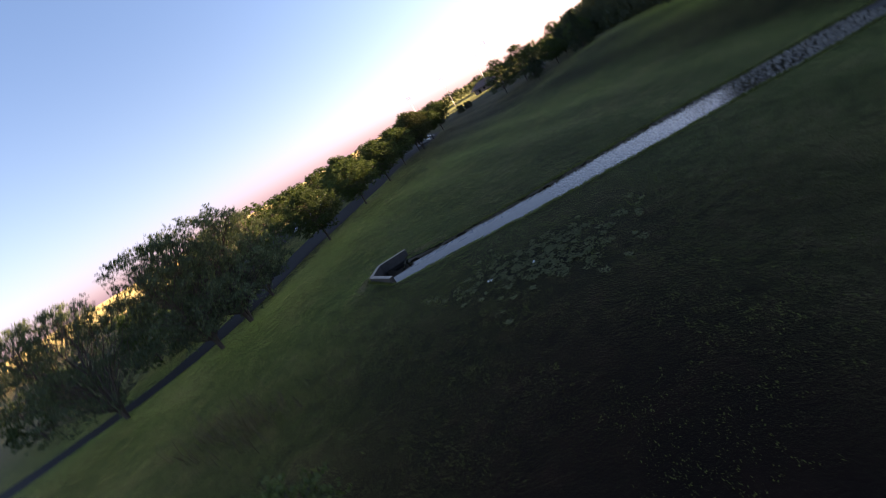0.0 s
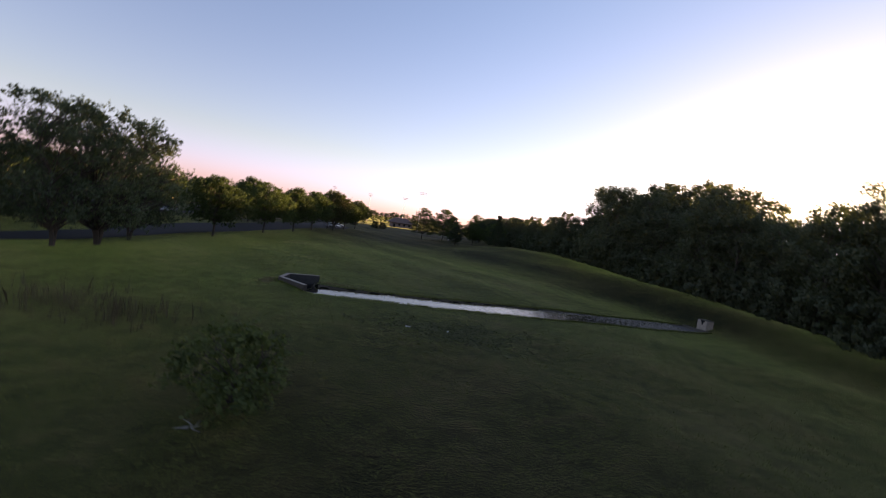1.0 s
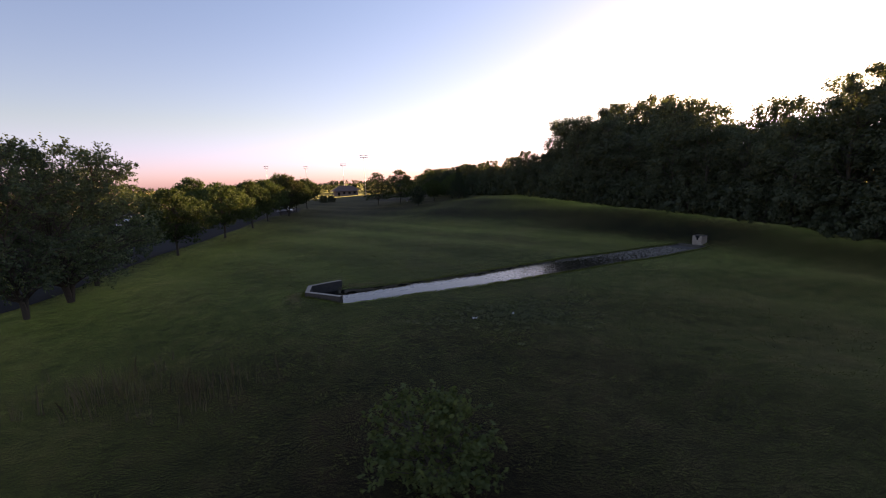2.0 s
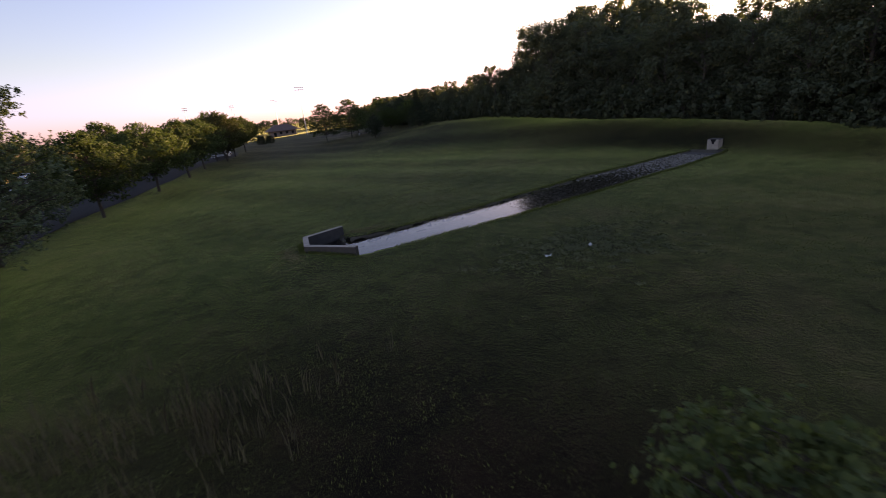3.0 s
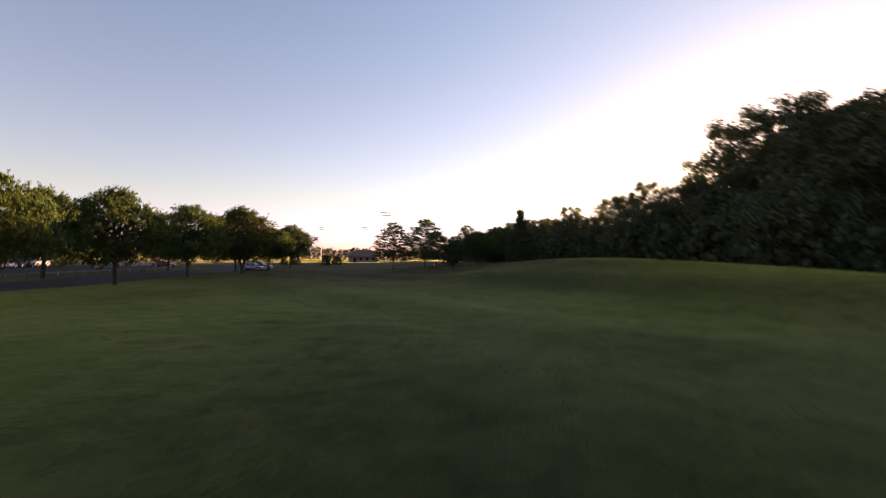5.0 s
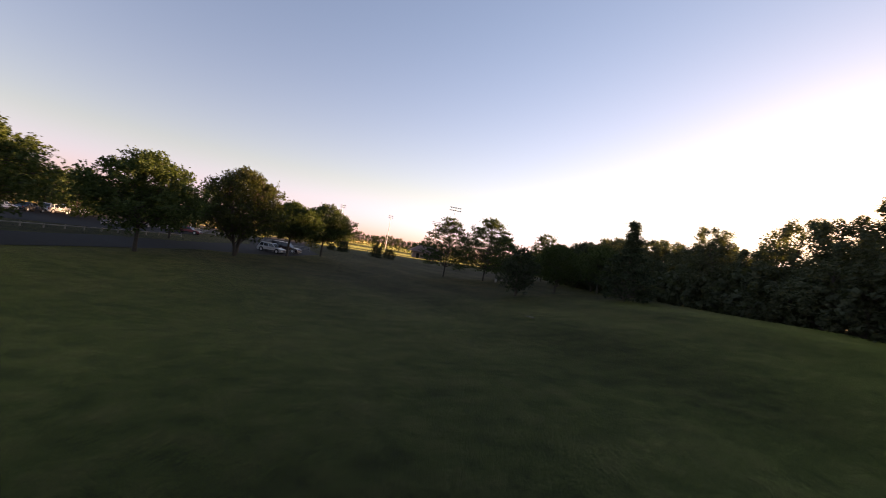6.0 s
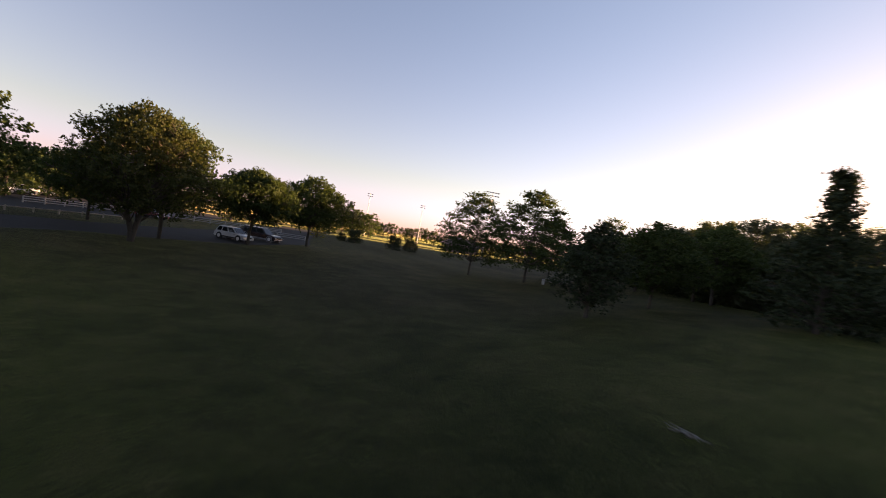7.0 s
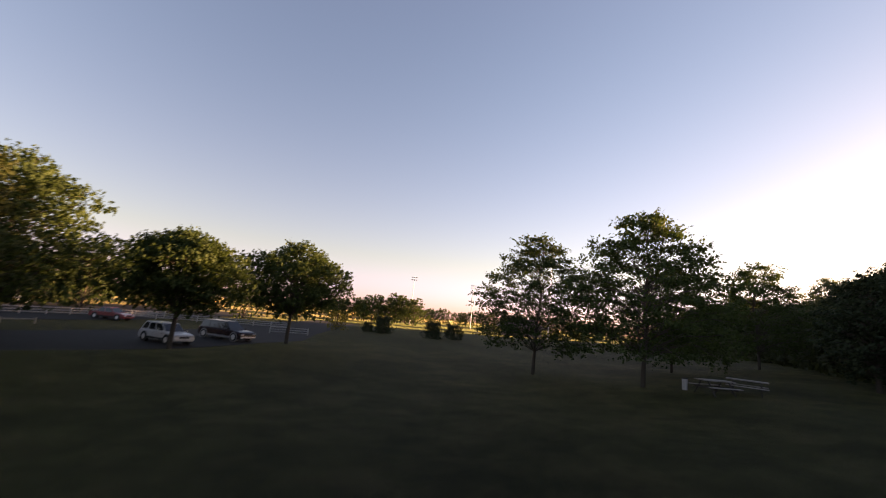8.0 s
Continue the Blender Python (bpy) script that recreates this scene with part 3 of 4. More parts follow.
plant(row_a, -8.0, 90.6, 200, 1.08, group=ROW)
settle(grow("shade_tree", 14, 10.9, 5.3, 2.6, 0.2, 36000, LEAF_SUNLIT, "broad shade tree, the low sun's orange put into its leaf colour", stems=2, clumps=130, trunk=0.3, clump=0.23), -3.7, 102.2, 180, group=ROW)
settle(grow("shade_tree", 17, 11.4, 5.5, 2.8, 0.2, 36000, LEAF_ROW, "tall shade tree with a golden sunlit top", clumps=130, trunk=0.18, clump=0.23), -6.0, 108.5, 10, group=ROW)
plant(row_a, -18.5, 114.5, 250, 0.95, "dark spreading shade tree beyond the road", ROW)
settle(grow("shade_tree", 15, 8.6, 4.8, 3.1, 0.21, 40000, LEAF_ROW, "spreading shade tree standing before the parked cars", clumps=110, trunk=0.17, clump=0.23), -1.8, 117.0, 300, group=ROW)
settle(grow("shade_tree", 16, 9.7, 5.0, 2.9, 0.21, 42000, LEAF_ROW, "round shade tree, sunlit on one side", clumps=130, trunk=0.18, clump=0.23), 1.2, 127.4, 95, group=ROW)
plant(row_c, -22.3, 87.5, 45, 1.12, "tall shade tree across the road", ROW)

LACE = "airy trees by the road"
settle(grow("locust_tree", 21, 12.4, 6.4, 2.4, 0.17, 42000, LEAF_LACE, "airy grey-green locust tree with several stems", stems=4, clumps=210, trunk=0.28, shape="dome", clump=0.155, flat=0.9), -17.85, 24.7, 0, group=LACE)
lace_b = settle(grow("locust_tree", 22, 11.8, 5.4, 2.3, 0.17, 30000, LEAF_LACE, "thin-leaved grey-green locust tree", stems=2, clumps=130, trunk=0.22, shape="dome", clump=0.16, flat=0.9), -18.05, 19.5, 40, group=LACE)
plant(lace_b, -18.75, 31.6, 150, 0.92, group=LACE)
settle(grow("locust_tree", 23, 11.0, 5.8, 1.9, 0.17, 19000, LEAF_LACE, "thin see-through locust tree with spreading stems", stems=5, clumps=150, trunk=0.17, shape="dome", clump=0.14, flat=0.9), -24.3, 13.4, 10, group=LACE)
plant(lace_b, -34.0, 20.0, 10, 1.0, group=LACE)

MEAD = "young trees in the meadow"
young_a = settle(grow("maple_tree", 31, 10.9, 6.1, 1.9, 0.175, 27000, LEAF_ROW, "open-branched young maple with layered twigs", clumps=170, trunk=0.13, shape="ovate", clump=0.16, flat=0.38, twig=0.5), 23.85, 123.7, 0, group=MEAD)
young_b = settle(grow("maple_tree", 32, 10.6, 6.3, 1.9, 0.175, 32000, LEAF_ROW, "open-branched young maple beside the picnic tables", clumps=170, trunk=0.13, shape="ovate", clump=0.16, flat=0.38, twig=0.5), 29.9, 117.3, 30, group=MEAD)
plant(young_a, 45.3, 135.8, 80, 0.95, group=MEAD)
plant(young_b, 35.0, 128.0, 200, 0.8, group=MEAD)
ever_a = settle(grow("evergreen_tree", 41, 5.4, 2.05, 0.75, 0.14, 15000, LEAF_DARK, "dense dark evergreen, its lowest leaves near the grass", clumps=110, trunk=0.12, shape="round", clump=0.3), 29.55, 93.8, 0, group=MEAD)
settle(grow("evergreen_tree", 42, 8.6, 3.6, 0.4, 0.17, 20000, LEAF_DARK, "pointed dark evergreen at the foot of the slope", clumps=120, trunk=0.14, shape="spire", clump=0.2), 40.6, 92.0, 0, group=MEAD)
plant(row_b, 36.1, 100.5, 60, 0.68, "round tree at the edge of the wood", MEAD)
# wood-edge trees in darker leaves, their backlit shade painted into the colour
for x, y, turn, k in ((43.0, 119.0, 40, 1.3), (48.5, 124.0, 150, 1.55), (46.5, 113.5, 260, 1.25)):
    plant(ever_a, x, y, turn, k, "dense tree at the wood's edge, its backlit shade put into the leaf colour", MEAD)
plant(row_c, 45.0, 108.0, 160, 0.75, "round tree at the edge of the wood", MEAD)

SHRUBS = "clipped shrubs by the field"
shrub_a = settle(grow("shrub", 51, 3.0, 1.8, 0.05, 0.15, 9000, LEAF_DARK, "dark rounded shrub on the far lawn", "shrub", clumps=60, trunk=0.06, shape="dome", clump=0.34), 8.0, 163.3, 0, group=SHRUBS)
plant(shrub_a, 11.4, 166.3, 80, 0.9, group=SHRUBS)
plant(shrub_a, -0.9, 163.1, 190, 0.98, group=SHRUBS)
plant(shrub_a, -4.3, 164.5, 40, 0.6, group=SHRUBS)
settle(grow("shrub", 52, 3.2, 2.2, 0.2, 0.16, 3600, LEAF_GOLD, "shrub with golden sunlight put into its leaf colour", "shrub", clumps=36, trunk=0.07, shape="dome", clump=0.36), -8.5, 160.0)
settle(grow("sapling", 53, 2.55, 1.75, 0.3, 0.15, 4600, LEAF_SAPLING, "low spreading green sapling with a pale dead branch", "sapling", stems=3, clumps=44, trunk=0.05, shape="dome", clump=0.28), 3.3, -5.4)

# the wood on the embankment
WOOD = "trees of the wood"
WOOD_SIZES = ((15.5, 5.2, 0.4), (16.5, 5.5, 0.6), (14.0, 5.1, 0.3), (17.0, 5.0, 0.8))
wood = [grow("woodland_tree", 60 + k, h, r, b, 0.34, 13500, LEAF_WOOD, "tall dark woodland tree in full leaf", clumps=80, trunk=0.28, shape="dome", clump=0.33, flat=0.85, twig=0.0, fine=False) for k, (h, r, b) in enumerate(WOOD_SIZES)]
wood += [grow("woodland_tree", 90 + k, h, r, b, 0.52, 5600, LEAF_WOOD, "tall woodland tree standing deeper in the wood", clumps=90, trunk=0.28, shape="dome", clump=0.34, flat=0.9, twig=0.0, fine=False) for k, (h, r, b) in enumerate(WOOD_SIZES)]
rng = random.Random(5)
spots = []
for row, back in enumerate((0, 6, 14, 24)):
    y = -8.0 + row * 2.2
    while y < 250:
        edge = float(np.interp(y, [-30, 0, 30, 62, 80, 110, 130, 165, 250], [50, 53, 55.5, 56, 55, 53, 53, 62, 72]))
        # trees past y = 150, mostly hidden, are added and sized to shade the lawn
        tall = float(np.interp(y, [-30, 10, 18, 25, 32, 41, 47, 56, 62, 66, 70, 75, 81, 100, 125, 140, 150, 160, 167, 178, 215], [0.92, 0.9, 0.86, 0.82, 0.79, 0.8, 0.88, 0.97, 1.0, 0.96, 0.86, 0.74, 0.6, 0.5, 0.62, 0.62, 0.5, 0.45, 0.62, 0.64, 0.58]))
        if row > 1 and y < 70 + 3 * row:
            tall = (1.1, 1.2)[row - 2] if y > 46 else (0.9, 0.94)[row - 2]
        elif row > 1 and y < 132:
            tall = float(np.interp(y, [80, 85, 91, 97], [1.02, 0.85, 0.6, 0.5])) + 0.03 * (row - 1)
        spots.append((row, edge + back + rng.uniform(-1.6, 1.6), y, tall * rng.uniform(0.86, 1.12) * (1 + 0.02 * row)))
        y += rng.uniform(5.0, 7.2) * (0.75 if tall < 0.8 else 1) * (1.0, 1.0, 1.3, 1.3)[row]
used = set()
for n, (row, x, y, k) in enumerate(spots):
    first = wood[n % 4 + (4 if row else 0)]
    if first.name in used:
        plant(first, x, y, rng.uniform(0, 360), k, group=WOOD)
    else:
        used.add(first.name)
        settle(first, x, y, rng.uniform(0, 360), k, WOOD)
under = settle(grow("understory_bush", 66, 4.2, 3.2, 0.0, 0.36, 3000, LEAF_WOOD, "dense dark bush under the woodland edge", "bush", clumps=44, trunk=0.06, shape="dome", clump=0.36, fine=False), 52, -30)
y = -24.0
while y < 188:
    edge = float(np.interp(y, [-30, 0, 30, 62, 80, 110, 130, 165, 250], [50, 53, 55.5, 56, 55, 53, 53, 62, 72]))
    plant(under, edge - 1.5 + rng.uniform(-0.8, 1.6), y, rng.uniform(0, 360), rng.uniform(0.9, 1.25), group="bushes along the wood")
    plant(under, edge + 4 + rng.uniform(-1, 1), y + 1.6, rng.uniform(0, 360), rng.uniform(0.8, 1.1), group="bushes along the wood")
    y += rng.uniform(3.0, 4.4)
tagged(under, group="bushes along the wood")

# farther trees round the fields and behind the car park
FAR = "far trees"
far_a = settle(grow("field_tree", 71, 11, 5.0, 0.8, 0.54, 3400, LEAF_ROW, "far round tree at the edge of the fields", clumps=70, trunk=0.2, shape="dome", clump=0.3, flat=0.95, fine=False), -46, 40, 0, 0.6, group=FAR)
far_b = settle(grow("field_tree", 72, 10, 5.4, 0.7, 0.54, 3400, LEAF_ROW, "far broad tree at the edge of the fields", clumps=70, trunk=0.2, shape="dome", clump=0.3, flat=0.95, fine=False), -52, 46, 0, 0.6, group=FAR)
for k in range(15):
    plant((far_a, far_b)[k % 2], -48 - rng.uniform(0, 12), 44 + k * 9.5 + rng.uniform(-2, 2), rng.uniform(0, 360), rng.uniform(0.45, 0.6), group=FAR)
for k in range(9):
    plant((far_a, far_b)[k % 2], -47 + k * 4.2, 240 + rng.uniform(-5, 5), rng.uniform(0, 360), (0.72, 0.78, 0.8, 0.85, 0.92, 1.0, 0.98, 0.95, 0.86)[k], group=FAR)
for x, y, k in ((-33, 27, 0.6), (-34, 34, 0.55), (-33, 41, 0.6), (-35, 48, 0.58), (-33, 56, 0.6), (-36, 64, 0.6), (-38, 73, 0.6), (-44, 20, 0.6), (-50, 28, 0.6), (-38, 140, 0.8), (-46, 137, 0.85), (-53, 143, 0.8), (-34, 153, 0.7), (-33, 169, 0.78), (-26, 178, 0.66), (-41, 126, 0.7)):
    plant((far_a, far_b)[int(y) % 2], x, y, rng.uniform(0, 360), k * 0.86, "shade tree behind the road", FAR)
for k in range(66):
    plant((far_a, far_b)[k % 2], -110 + k * 4.5, 345 + rng.uniform(-12, 12) - 0.0008 * (k * 4.5 - 110) ** 2, rng.uniform(0, 360), rng.uniform(0.72, 0.95), group=FAR)

for k in range(26):
    plant((far_a, far_b)[k % 2], -66 - rng.uniform(0, 16), 84 + k * 4.4 + rng.uniform(-1.5, 1.5), rng.uniform(0, 360), rng.uniform(0.75, 1.05), group=FAR)


def distant_wood():
    """The far belt of trees that closes the fields in the west."""
    g = np.random.default_rng(77)
    line = np.array([(-190, -120), (-170, 0), (-165, 120), (-150, 230), (-120, 320)], float)
    t = np.sort(g.uniform(0, 4, 300))
    i = np.minimum(t.astype(int), 3)
    c = line[i] + (line[i + 1] - line[i]) * (t - i)[:, None] + g.normal(0, 7, (300, 2))
    tall = g.uniform(1.5, 4.6, 300)
    centres = np.column_stack([c, tall])
    v, f = leaves(g, centres, g.uniform(2.5, 4.0, 300), 30000, 0.9, 0.85)
    return tagged(from_arrays("distant_wood", v, f, LEAF_WOOD), "far belt of dark trees closing the fields", "wood", kind="stuff")


distant_wood()


# ---- vehicles ----
def car(name, colour, label, length, width, height, style):
    """A parked vehicle, its nose towards +x, standing on z = 0."""
    ob = thing(name, pose(0, 0, 0), label, "car")
    L, W, H = length / 2, width / 2, height
    belt = H * 0.56
    nose = {"suv": 0.27, "truck": 0.28, "sedan": 0.3}[style] * length
    # body: a side outline, wider at the waist than at the sill and the bonnet
    outline = [(-L, 0.42), (-L + 0.02, belt * 0.75), (-L + 0.09, belt), (-L + 0.2, belt + 0.03), (L - nose, belt + 0.05), (L - 0.45, belt * 0.96), (L - 0.18, belt * 0.86), (L - 0.03, belt * 0.68), (L, 0.45), (L - 0.1, 0.26), (-L + 0.12, 0.26)]
    bm = bmesh.new()
    rings = []
    for y, k in ((-W, 0.94), (-W * 0.92, 1.0), (W * 0.92, 1.0), (W, 0.94)):
        rings.append([bm.verts.new((x * (0.975 if k < 1 else 1), y, 0.28 + (z - 0.28) * k)) for x, z in outline])
    n = len(outline)
    for a, b in zip(rings, rings[1:]):
        for i in range(n):
            bm.faces.new((a[i], a[(i + 1) % n], b[(i + 1) % n], b[i]))
    bm.faces.new(rings[0][::-1])
    bm.faces.new(rings[-1])
    bmesh.ops.recalc_face_normals(bm, faces=bm.faces)
    bmesh.ops.bevel(bm, geom=list(bm.edges), offset=0.035, segments=2, affect="EDGES")
    part("body", bm, colour, ob)
    # cabin
    rear = {"suv": -L + 0.1, "truck": -L + 0.12, "sedan": -L + 0.75}[style]
    back_slope = {"suv": 0.35, "truck": 0.2, "sedan": 0.6}[style]
    front = L - nose
    low = [(rear, -W * 0.93), (front + 0.1, -W * 0.93), (front + 0.1, W * 0.93), (rear, W * 0.93)]
    high = [(rear + back_slope, -W * 0.74), (front - 0.78, -W * 0.74), (front - 0.78, W * 0.74), (rear + back_slope, W * 0.74)]
    bm = bmesh.new()
    a = [bm.verts.new((x, y, belt)) for x, y in low]
    b = [bm.verts.new((x, y, H)) for x, y in high]
    bm.faces.new(b)
    for i in range(4):
        bm.faces.new((a[i], a[(i + 1) % 4], b[(i + 1) % 4], b[i]))
    bm.faces.new(a[::-1])
    bmesh.ops.recalc_face_normals(bm, faces=bm.faces)
    bmesh.ops.bevel(bm, geom=list(bm.edges), offset=0.05, segments=2, affect="EDGES")
    part("cabin", bm, colour, ob)

    def pane(name, p00, p10, p11, p01):
        """A sheet of glass on a side of the cabin, 4 mm proud."""
        bm = bmesh.new()
        ps = [Vector(p) for p in (p00, p10, p11, p01)]
        mid = sum(ps, Vector()) / 4
        out = (ps[1] - ps[0]).cross(ps[3] - ps[0]).normalized()
        if out.dot(mid - Vector((mid.x * 0.5, 0, 0.8))) < 0:
            out = -out
        vs = [bm.verts.new(mid + (p - mid) * 0.9 + out * 0.012) for p in ps]
        f = bm.faces.new(vs)
        got = bmesh.ops.extrude_face_region(bm, geom=[f])["geom"]
        bmesh.ops.translate(bm, vec=-out * 0.02, verts=[v for v in got if isinstance(v, bmesh.types.BMVert)])
        bmesh.ops.recalc_face_normals(bm, faces=bm.faces)
        part(name, bm, GLASS, ob)

    def on(k, t, side):
        """A point of the cabin's side: k along it, t up it."""
        x0, x1 = low[0][0] + (low[1][0] - low[0][0]) * k, high[0][0] + (high[1][0] - high[0][0]) * k
        y = side * (W * 0.93 + (W * 0.74 - W * 0.93) * t)
        return (x0 + (x1 - x0) * t, y, belt + (H - belt) * t)

    cuts = {"suv": (0.05, 0.3, 0.62, 0.97), "truck": (0.05, 0.33, 0.64, 0.97), "sedan": (0.06, 0.48, 0.97)}[style]
    for side in (-1, 1):
        for k0, k1 in zip(cuts, cuts[1:]):
            pane("side_window", on(k0 + 0.01, 0.1, side), on(k1 - 0.01, 0.1, side), on(k1 - 0.01, 0.9, side), on(k0 + 0.01, 0.9, side))
    pane("windscreen", on(1, 0.08, -1), on(1, 0.08, 1), on(1, 0.92, 1), on(1, 0.92, -1))
    pane("rear_window", on(0, 0.15, -1), on(0, 0.15, 1), on(0, 0.9, 1), on(0, 0.9, -1))
    r = {"suv": 0.35, "truck": 0.4, "sedan": 0.32}[style]
    for x in (-L + 0.85, L - 0.85):
        for side in (-1, 1):
            bm = bmesh.new()
            rod(bm, (x, side * (W - 0.22), r), (x, side * (W + 0.01), r), r + 0.07, sides=20)
            part("wheel_arch", bm, TRIM if style == "truck" else RUBBER, ob)
            bm = bmesh.new()
            rod(bm, (x, side * (W - 0.22), r), (x, side * (W + 0.03), r), r, sides=22)
            bmesh.ops.bevel(bm, geom=[e for e in bm.edges if len(e.link_faces) == 2 and max(len(f.verts) for f in e.link_faces) > 4], offset=0.03, segments=2, affect="EDGES")
            wheel = part("wheel", bm, RUBBER, ob)
            bm = bmesh.new()
            rod(bm, (x, side * (W + 0.02), r), (x, side * (W + 0.045), r), r * 0.64, r * 0.56, sides=18)
            part("rim", bm, STEEL, wheel)
    for side in (-1, 1):
        bm = bmesh.new()
        box(bm, (0.12, 0.34, 0.15), (L - 0.07, side * (W - 0.28), belt * 0.7), bevel=0.03)
        part("headlight", bm, LAMP_GLASS, ob)
        bm = bmesh.new()
        box(bm, (0.1, 0.16, 0.3), (-L + 0.05, side * (W - 0.16), belt * 0.85), bevel=0.03)
        part("tail_light", bm, TAIL, ob)
        bm = bmesh.new()
        box(bm, (0.12, 0.16, 0.12), (front - 0.05, side * (W + 0.07), belt + 0.1), bevel=0.03)
        part("mirror", bm, colour, ob)
        bm = bmesh.new()
        box(bm, (length - 2.5, 0.06, 0.16), (0, side * (W + 0.005), 0.36), bevel=0.02)
        part("sill", bm, TRIM if style == "truck" else RUBBER, ob)
        for k in (-0.02, 0.2):
            bm = bmesh.new()
            box(bm, (0.16, 0.03, 0.03), (length * k - 0.1, side * (W + 0.012), belt - 0.1), bevel=0.008)
            part("door_handle", bm, RUBBER, ob)
    bm = bmesh.new()
    box(bm, (0.08, width * 0.45, 0.16), (L - 0.03, 0, belt * 0.66), bevel=0.02)
    part("grille", bm, RUBBER, ob)
    for x in (-L + 0.02, L - 0.03):
        bm = bmesh.new()
        box(bm, (0.16, width * 0.94, 0.16), (x, 0, 0.42), bevel=0.05)
        part("bumper", bm, STEEL if style == "truck" else colour, ob)
    return ob


def park(ob, x, y, turn):
    ob.matrix_world = pose(x, y, float(0.0045 * np.clip(y - 50, 0, 120)) + 0.055, 0, 0, turn)
    return ob


TRIM = paint("trim_paint", (0.2, 0.2, 0.21), 0.5, 0.0)
SILVER = paint("silver_paint", (0.5, 0.51, 0.52), 0.3)
WHITE = paint("white_paint", (0.75, 0.76, 0.77), 0.3)
MAROON = paint("dark_maroon_paint", (0.02, 0.006, 0.011), 0.22, 0.0)
RED = paint("red_paint", (0.22, 0.012, 0.018), 0.35)
NAVY = paint("dark_blue_paint", (0.02, 0.025, 0.04), 0.25)
park(car("compact_suv", SILVER, "silver-white compact SUV parked at the asphalt edge", 4.5, 1.82, 1.56, "suv"), -5.25, 120.3, -14)
park(car("pickup_suv", MAROON, "dark maroon full-size SUV with silver wheel trims and bumpers", 5.5, 2.0, 1.74, "truck"), -5.3, 127.6, -10)
red = park(car("red_car", RED, "red saloon car parked across the road", 4.5, 1.8, 1.42, "sedan"), -26.0, 134.0, 8)
far_white = park(car("white_car", WHITE, "white saloon car in the far car park", 4.5, 1.8, 1.45, "sedan"), -44.0, 116.0, 95)
far_dark = park(car("dark_car", NAVY, "dark saloon car in the far car park", 4.5, 1.8, 1.45, "sedan"), -45.0, 122.0, 92)
far_silver = park(car("silver_car", SILVER, "silver SUV in the far car park", 4.6, 1.82, 1.65, "suv"), -46.0, 128.0, 90)
for first, x, y, turn in ((far_white, -52, 141, 80), (far_silver, -41, 98, 96), (far_dark, -39.5, 91, 94), (far_white, -37, 82, 90), (far_silver, -48, 134, 85)):
    park(copy_thing(first, pose(0, 0, 0)), x, y, turn)


# ---- park furniture ----
def picnic_table(label):
    """Timber picnic table with two benches on trestle legs."""
    ob = thing("picnic_table", pose(0, 0, 0), label, "picnic table", "picnic tables under the trees")
    for k in range(5):
        bm = bmesh.new()
        box(bm, (1.83, 0.13, 0.045), (0, -0.28 + 0.14 * k, 0.74), bevel=0.006)
        part("tabletop_plank", bm, TIMBER, ob)
    for side in (-1, 1):
        for k in range(2):
            bm = bmesh.new()
            box(bm, (1.83, 0.12, 0.04), (0, side * (0.6 + 0.13 * k), 0.44), bevel=0.006)
            part("bench_plank", bm, TIMBER, ob)
        for x in (-0.62, 0.62):
            bm = bmesh.new()
            rod(bm, (x, side * 0.66, 0), (x, side * 0.2, 0.72), 0.035, sides=6)
            part("leg", bm, RUSTED, ob)
    for x in (-0.62, 0.62):
        bm = bmesh.new()
        box(bm, (0.05, 1.45, 0.09), (x + 0.06, 0, 0.38), bevel=0.005)
        part("cross_bar", bm, RUSTED, ob)
    return ob


def stand(ob, x, y, turn=0.0):
    ob.matrix_world = pose(x, y, ground_at(x, y) + 0.005, 0, 0, turn)
    return ob


bench_table = stand(picnic_table("weathered grey timber picnic table on dark steel legs"), 32.6, 114.6, 22)
stand(copy_thing(bench_table, pose(0, 0, 0)), 34.5, 115.5, -26)


def litter_bin():
    ob = thing("litter_bin", pose(0, 0, 0), "pale metal litter bin beside the picnic table", "litter bin")
    bm = bmesh.new()
    rod(bm, (0, 0, 0), (0, 0, 0.6), 0.13, 0.15, 18)
    part("drum", bm, STEEL, ob)
    bm = bmesh.new()
    rod(bm, (0, 0, 0.6), (0, 0, 0.66), 0.17, 0.12, 18)
    part("lid", bm, RUBBER, ob)
    return ob


stand(litter_bin(), 31.9, 116.6)


def light_pole(height, lamps, label):
    """Tall steel sports-field pole with a cross-arm of floodlights."""
    ob = thing("floodlight_pole", pose(0, 0, 0), label, "light pole", "floodlights of the sports fields")
    bm = bmesh.new()
    rod(bm, (0, 0, -0.3), (0, 0, height), 0.19, 0.09, 12)
    part("pole", bm, STEEL, ob)
    bm = bmesh.new()
    rod(bm, (0, 0, -0.2), (0, 0, 0.35), 0.45, 0.42, 12)
    part("footing", bm, CONCRETE, ob)
    for row in range(2):
        bm = bmesh.new()
        box(bm, (lamps * 0.85, 0.12, 0.12), (0, 0, height - 0.3 - 1.0 * row))
        part("cross_arm", bm, STEEL, ob)
        for k in range(lamps):
            bm = bmesh.new()
            at = ((k - (lamps - 1) / 2) * 0.85, -0.3, height - 0.25 - 1.0 * row)
            rod(bm, at, (at[0], at[1] - 0.3, at[2] - 0.17), 0.13, 0.24, 10)
            part("floodlight", bm, STEEL, ob)
    return ob


pole = stand(light_pole(20.5, 5, "grey steel floodlight pole beside the playing field"), 30.0, 196.4, 10)
pole_b = stand(light_pole(19.0, 3, "grey steel floodlight pole on the far field"), -19.2, 253.4, 15)
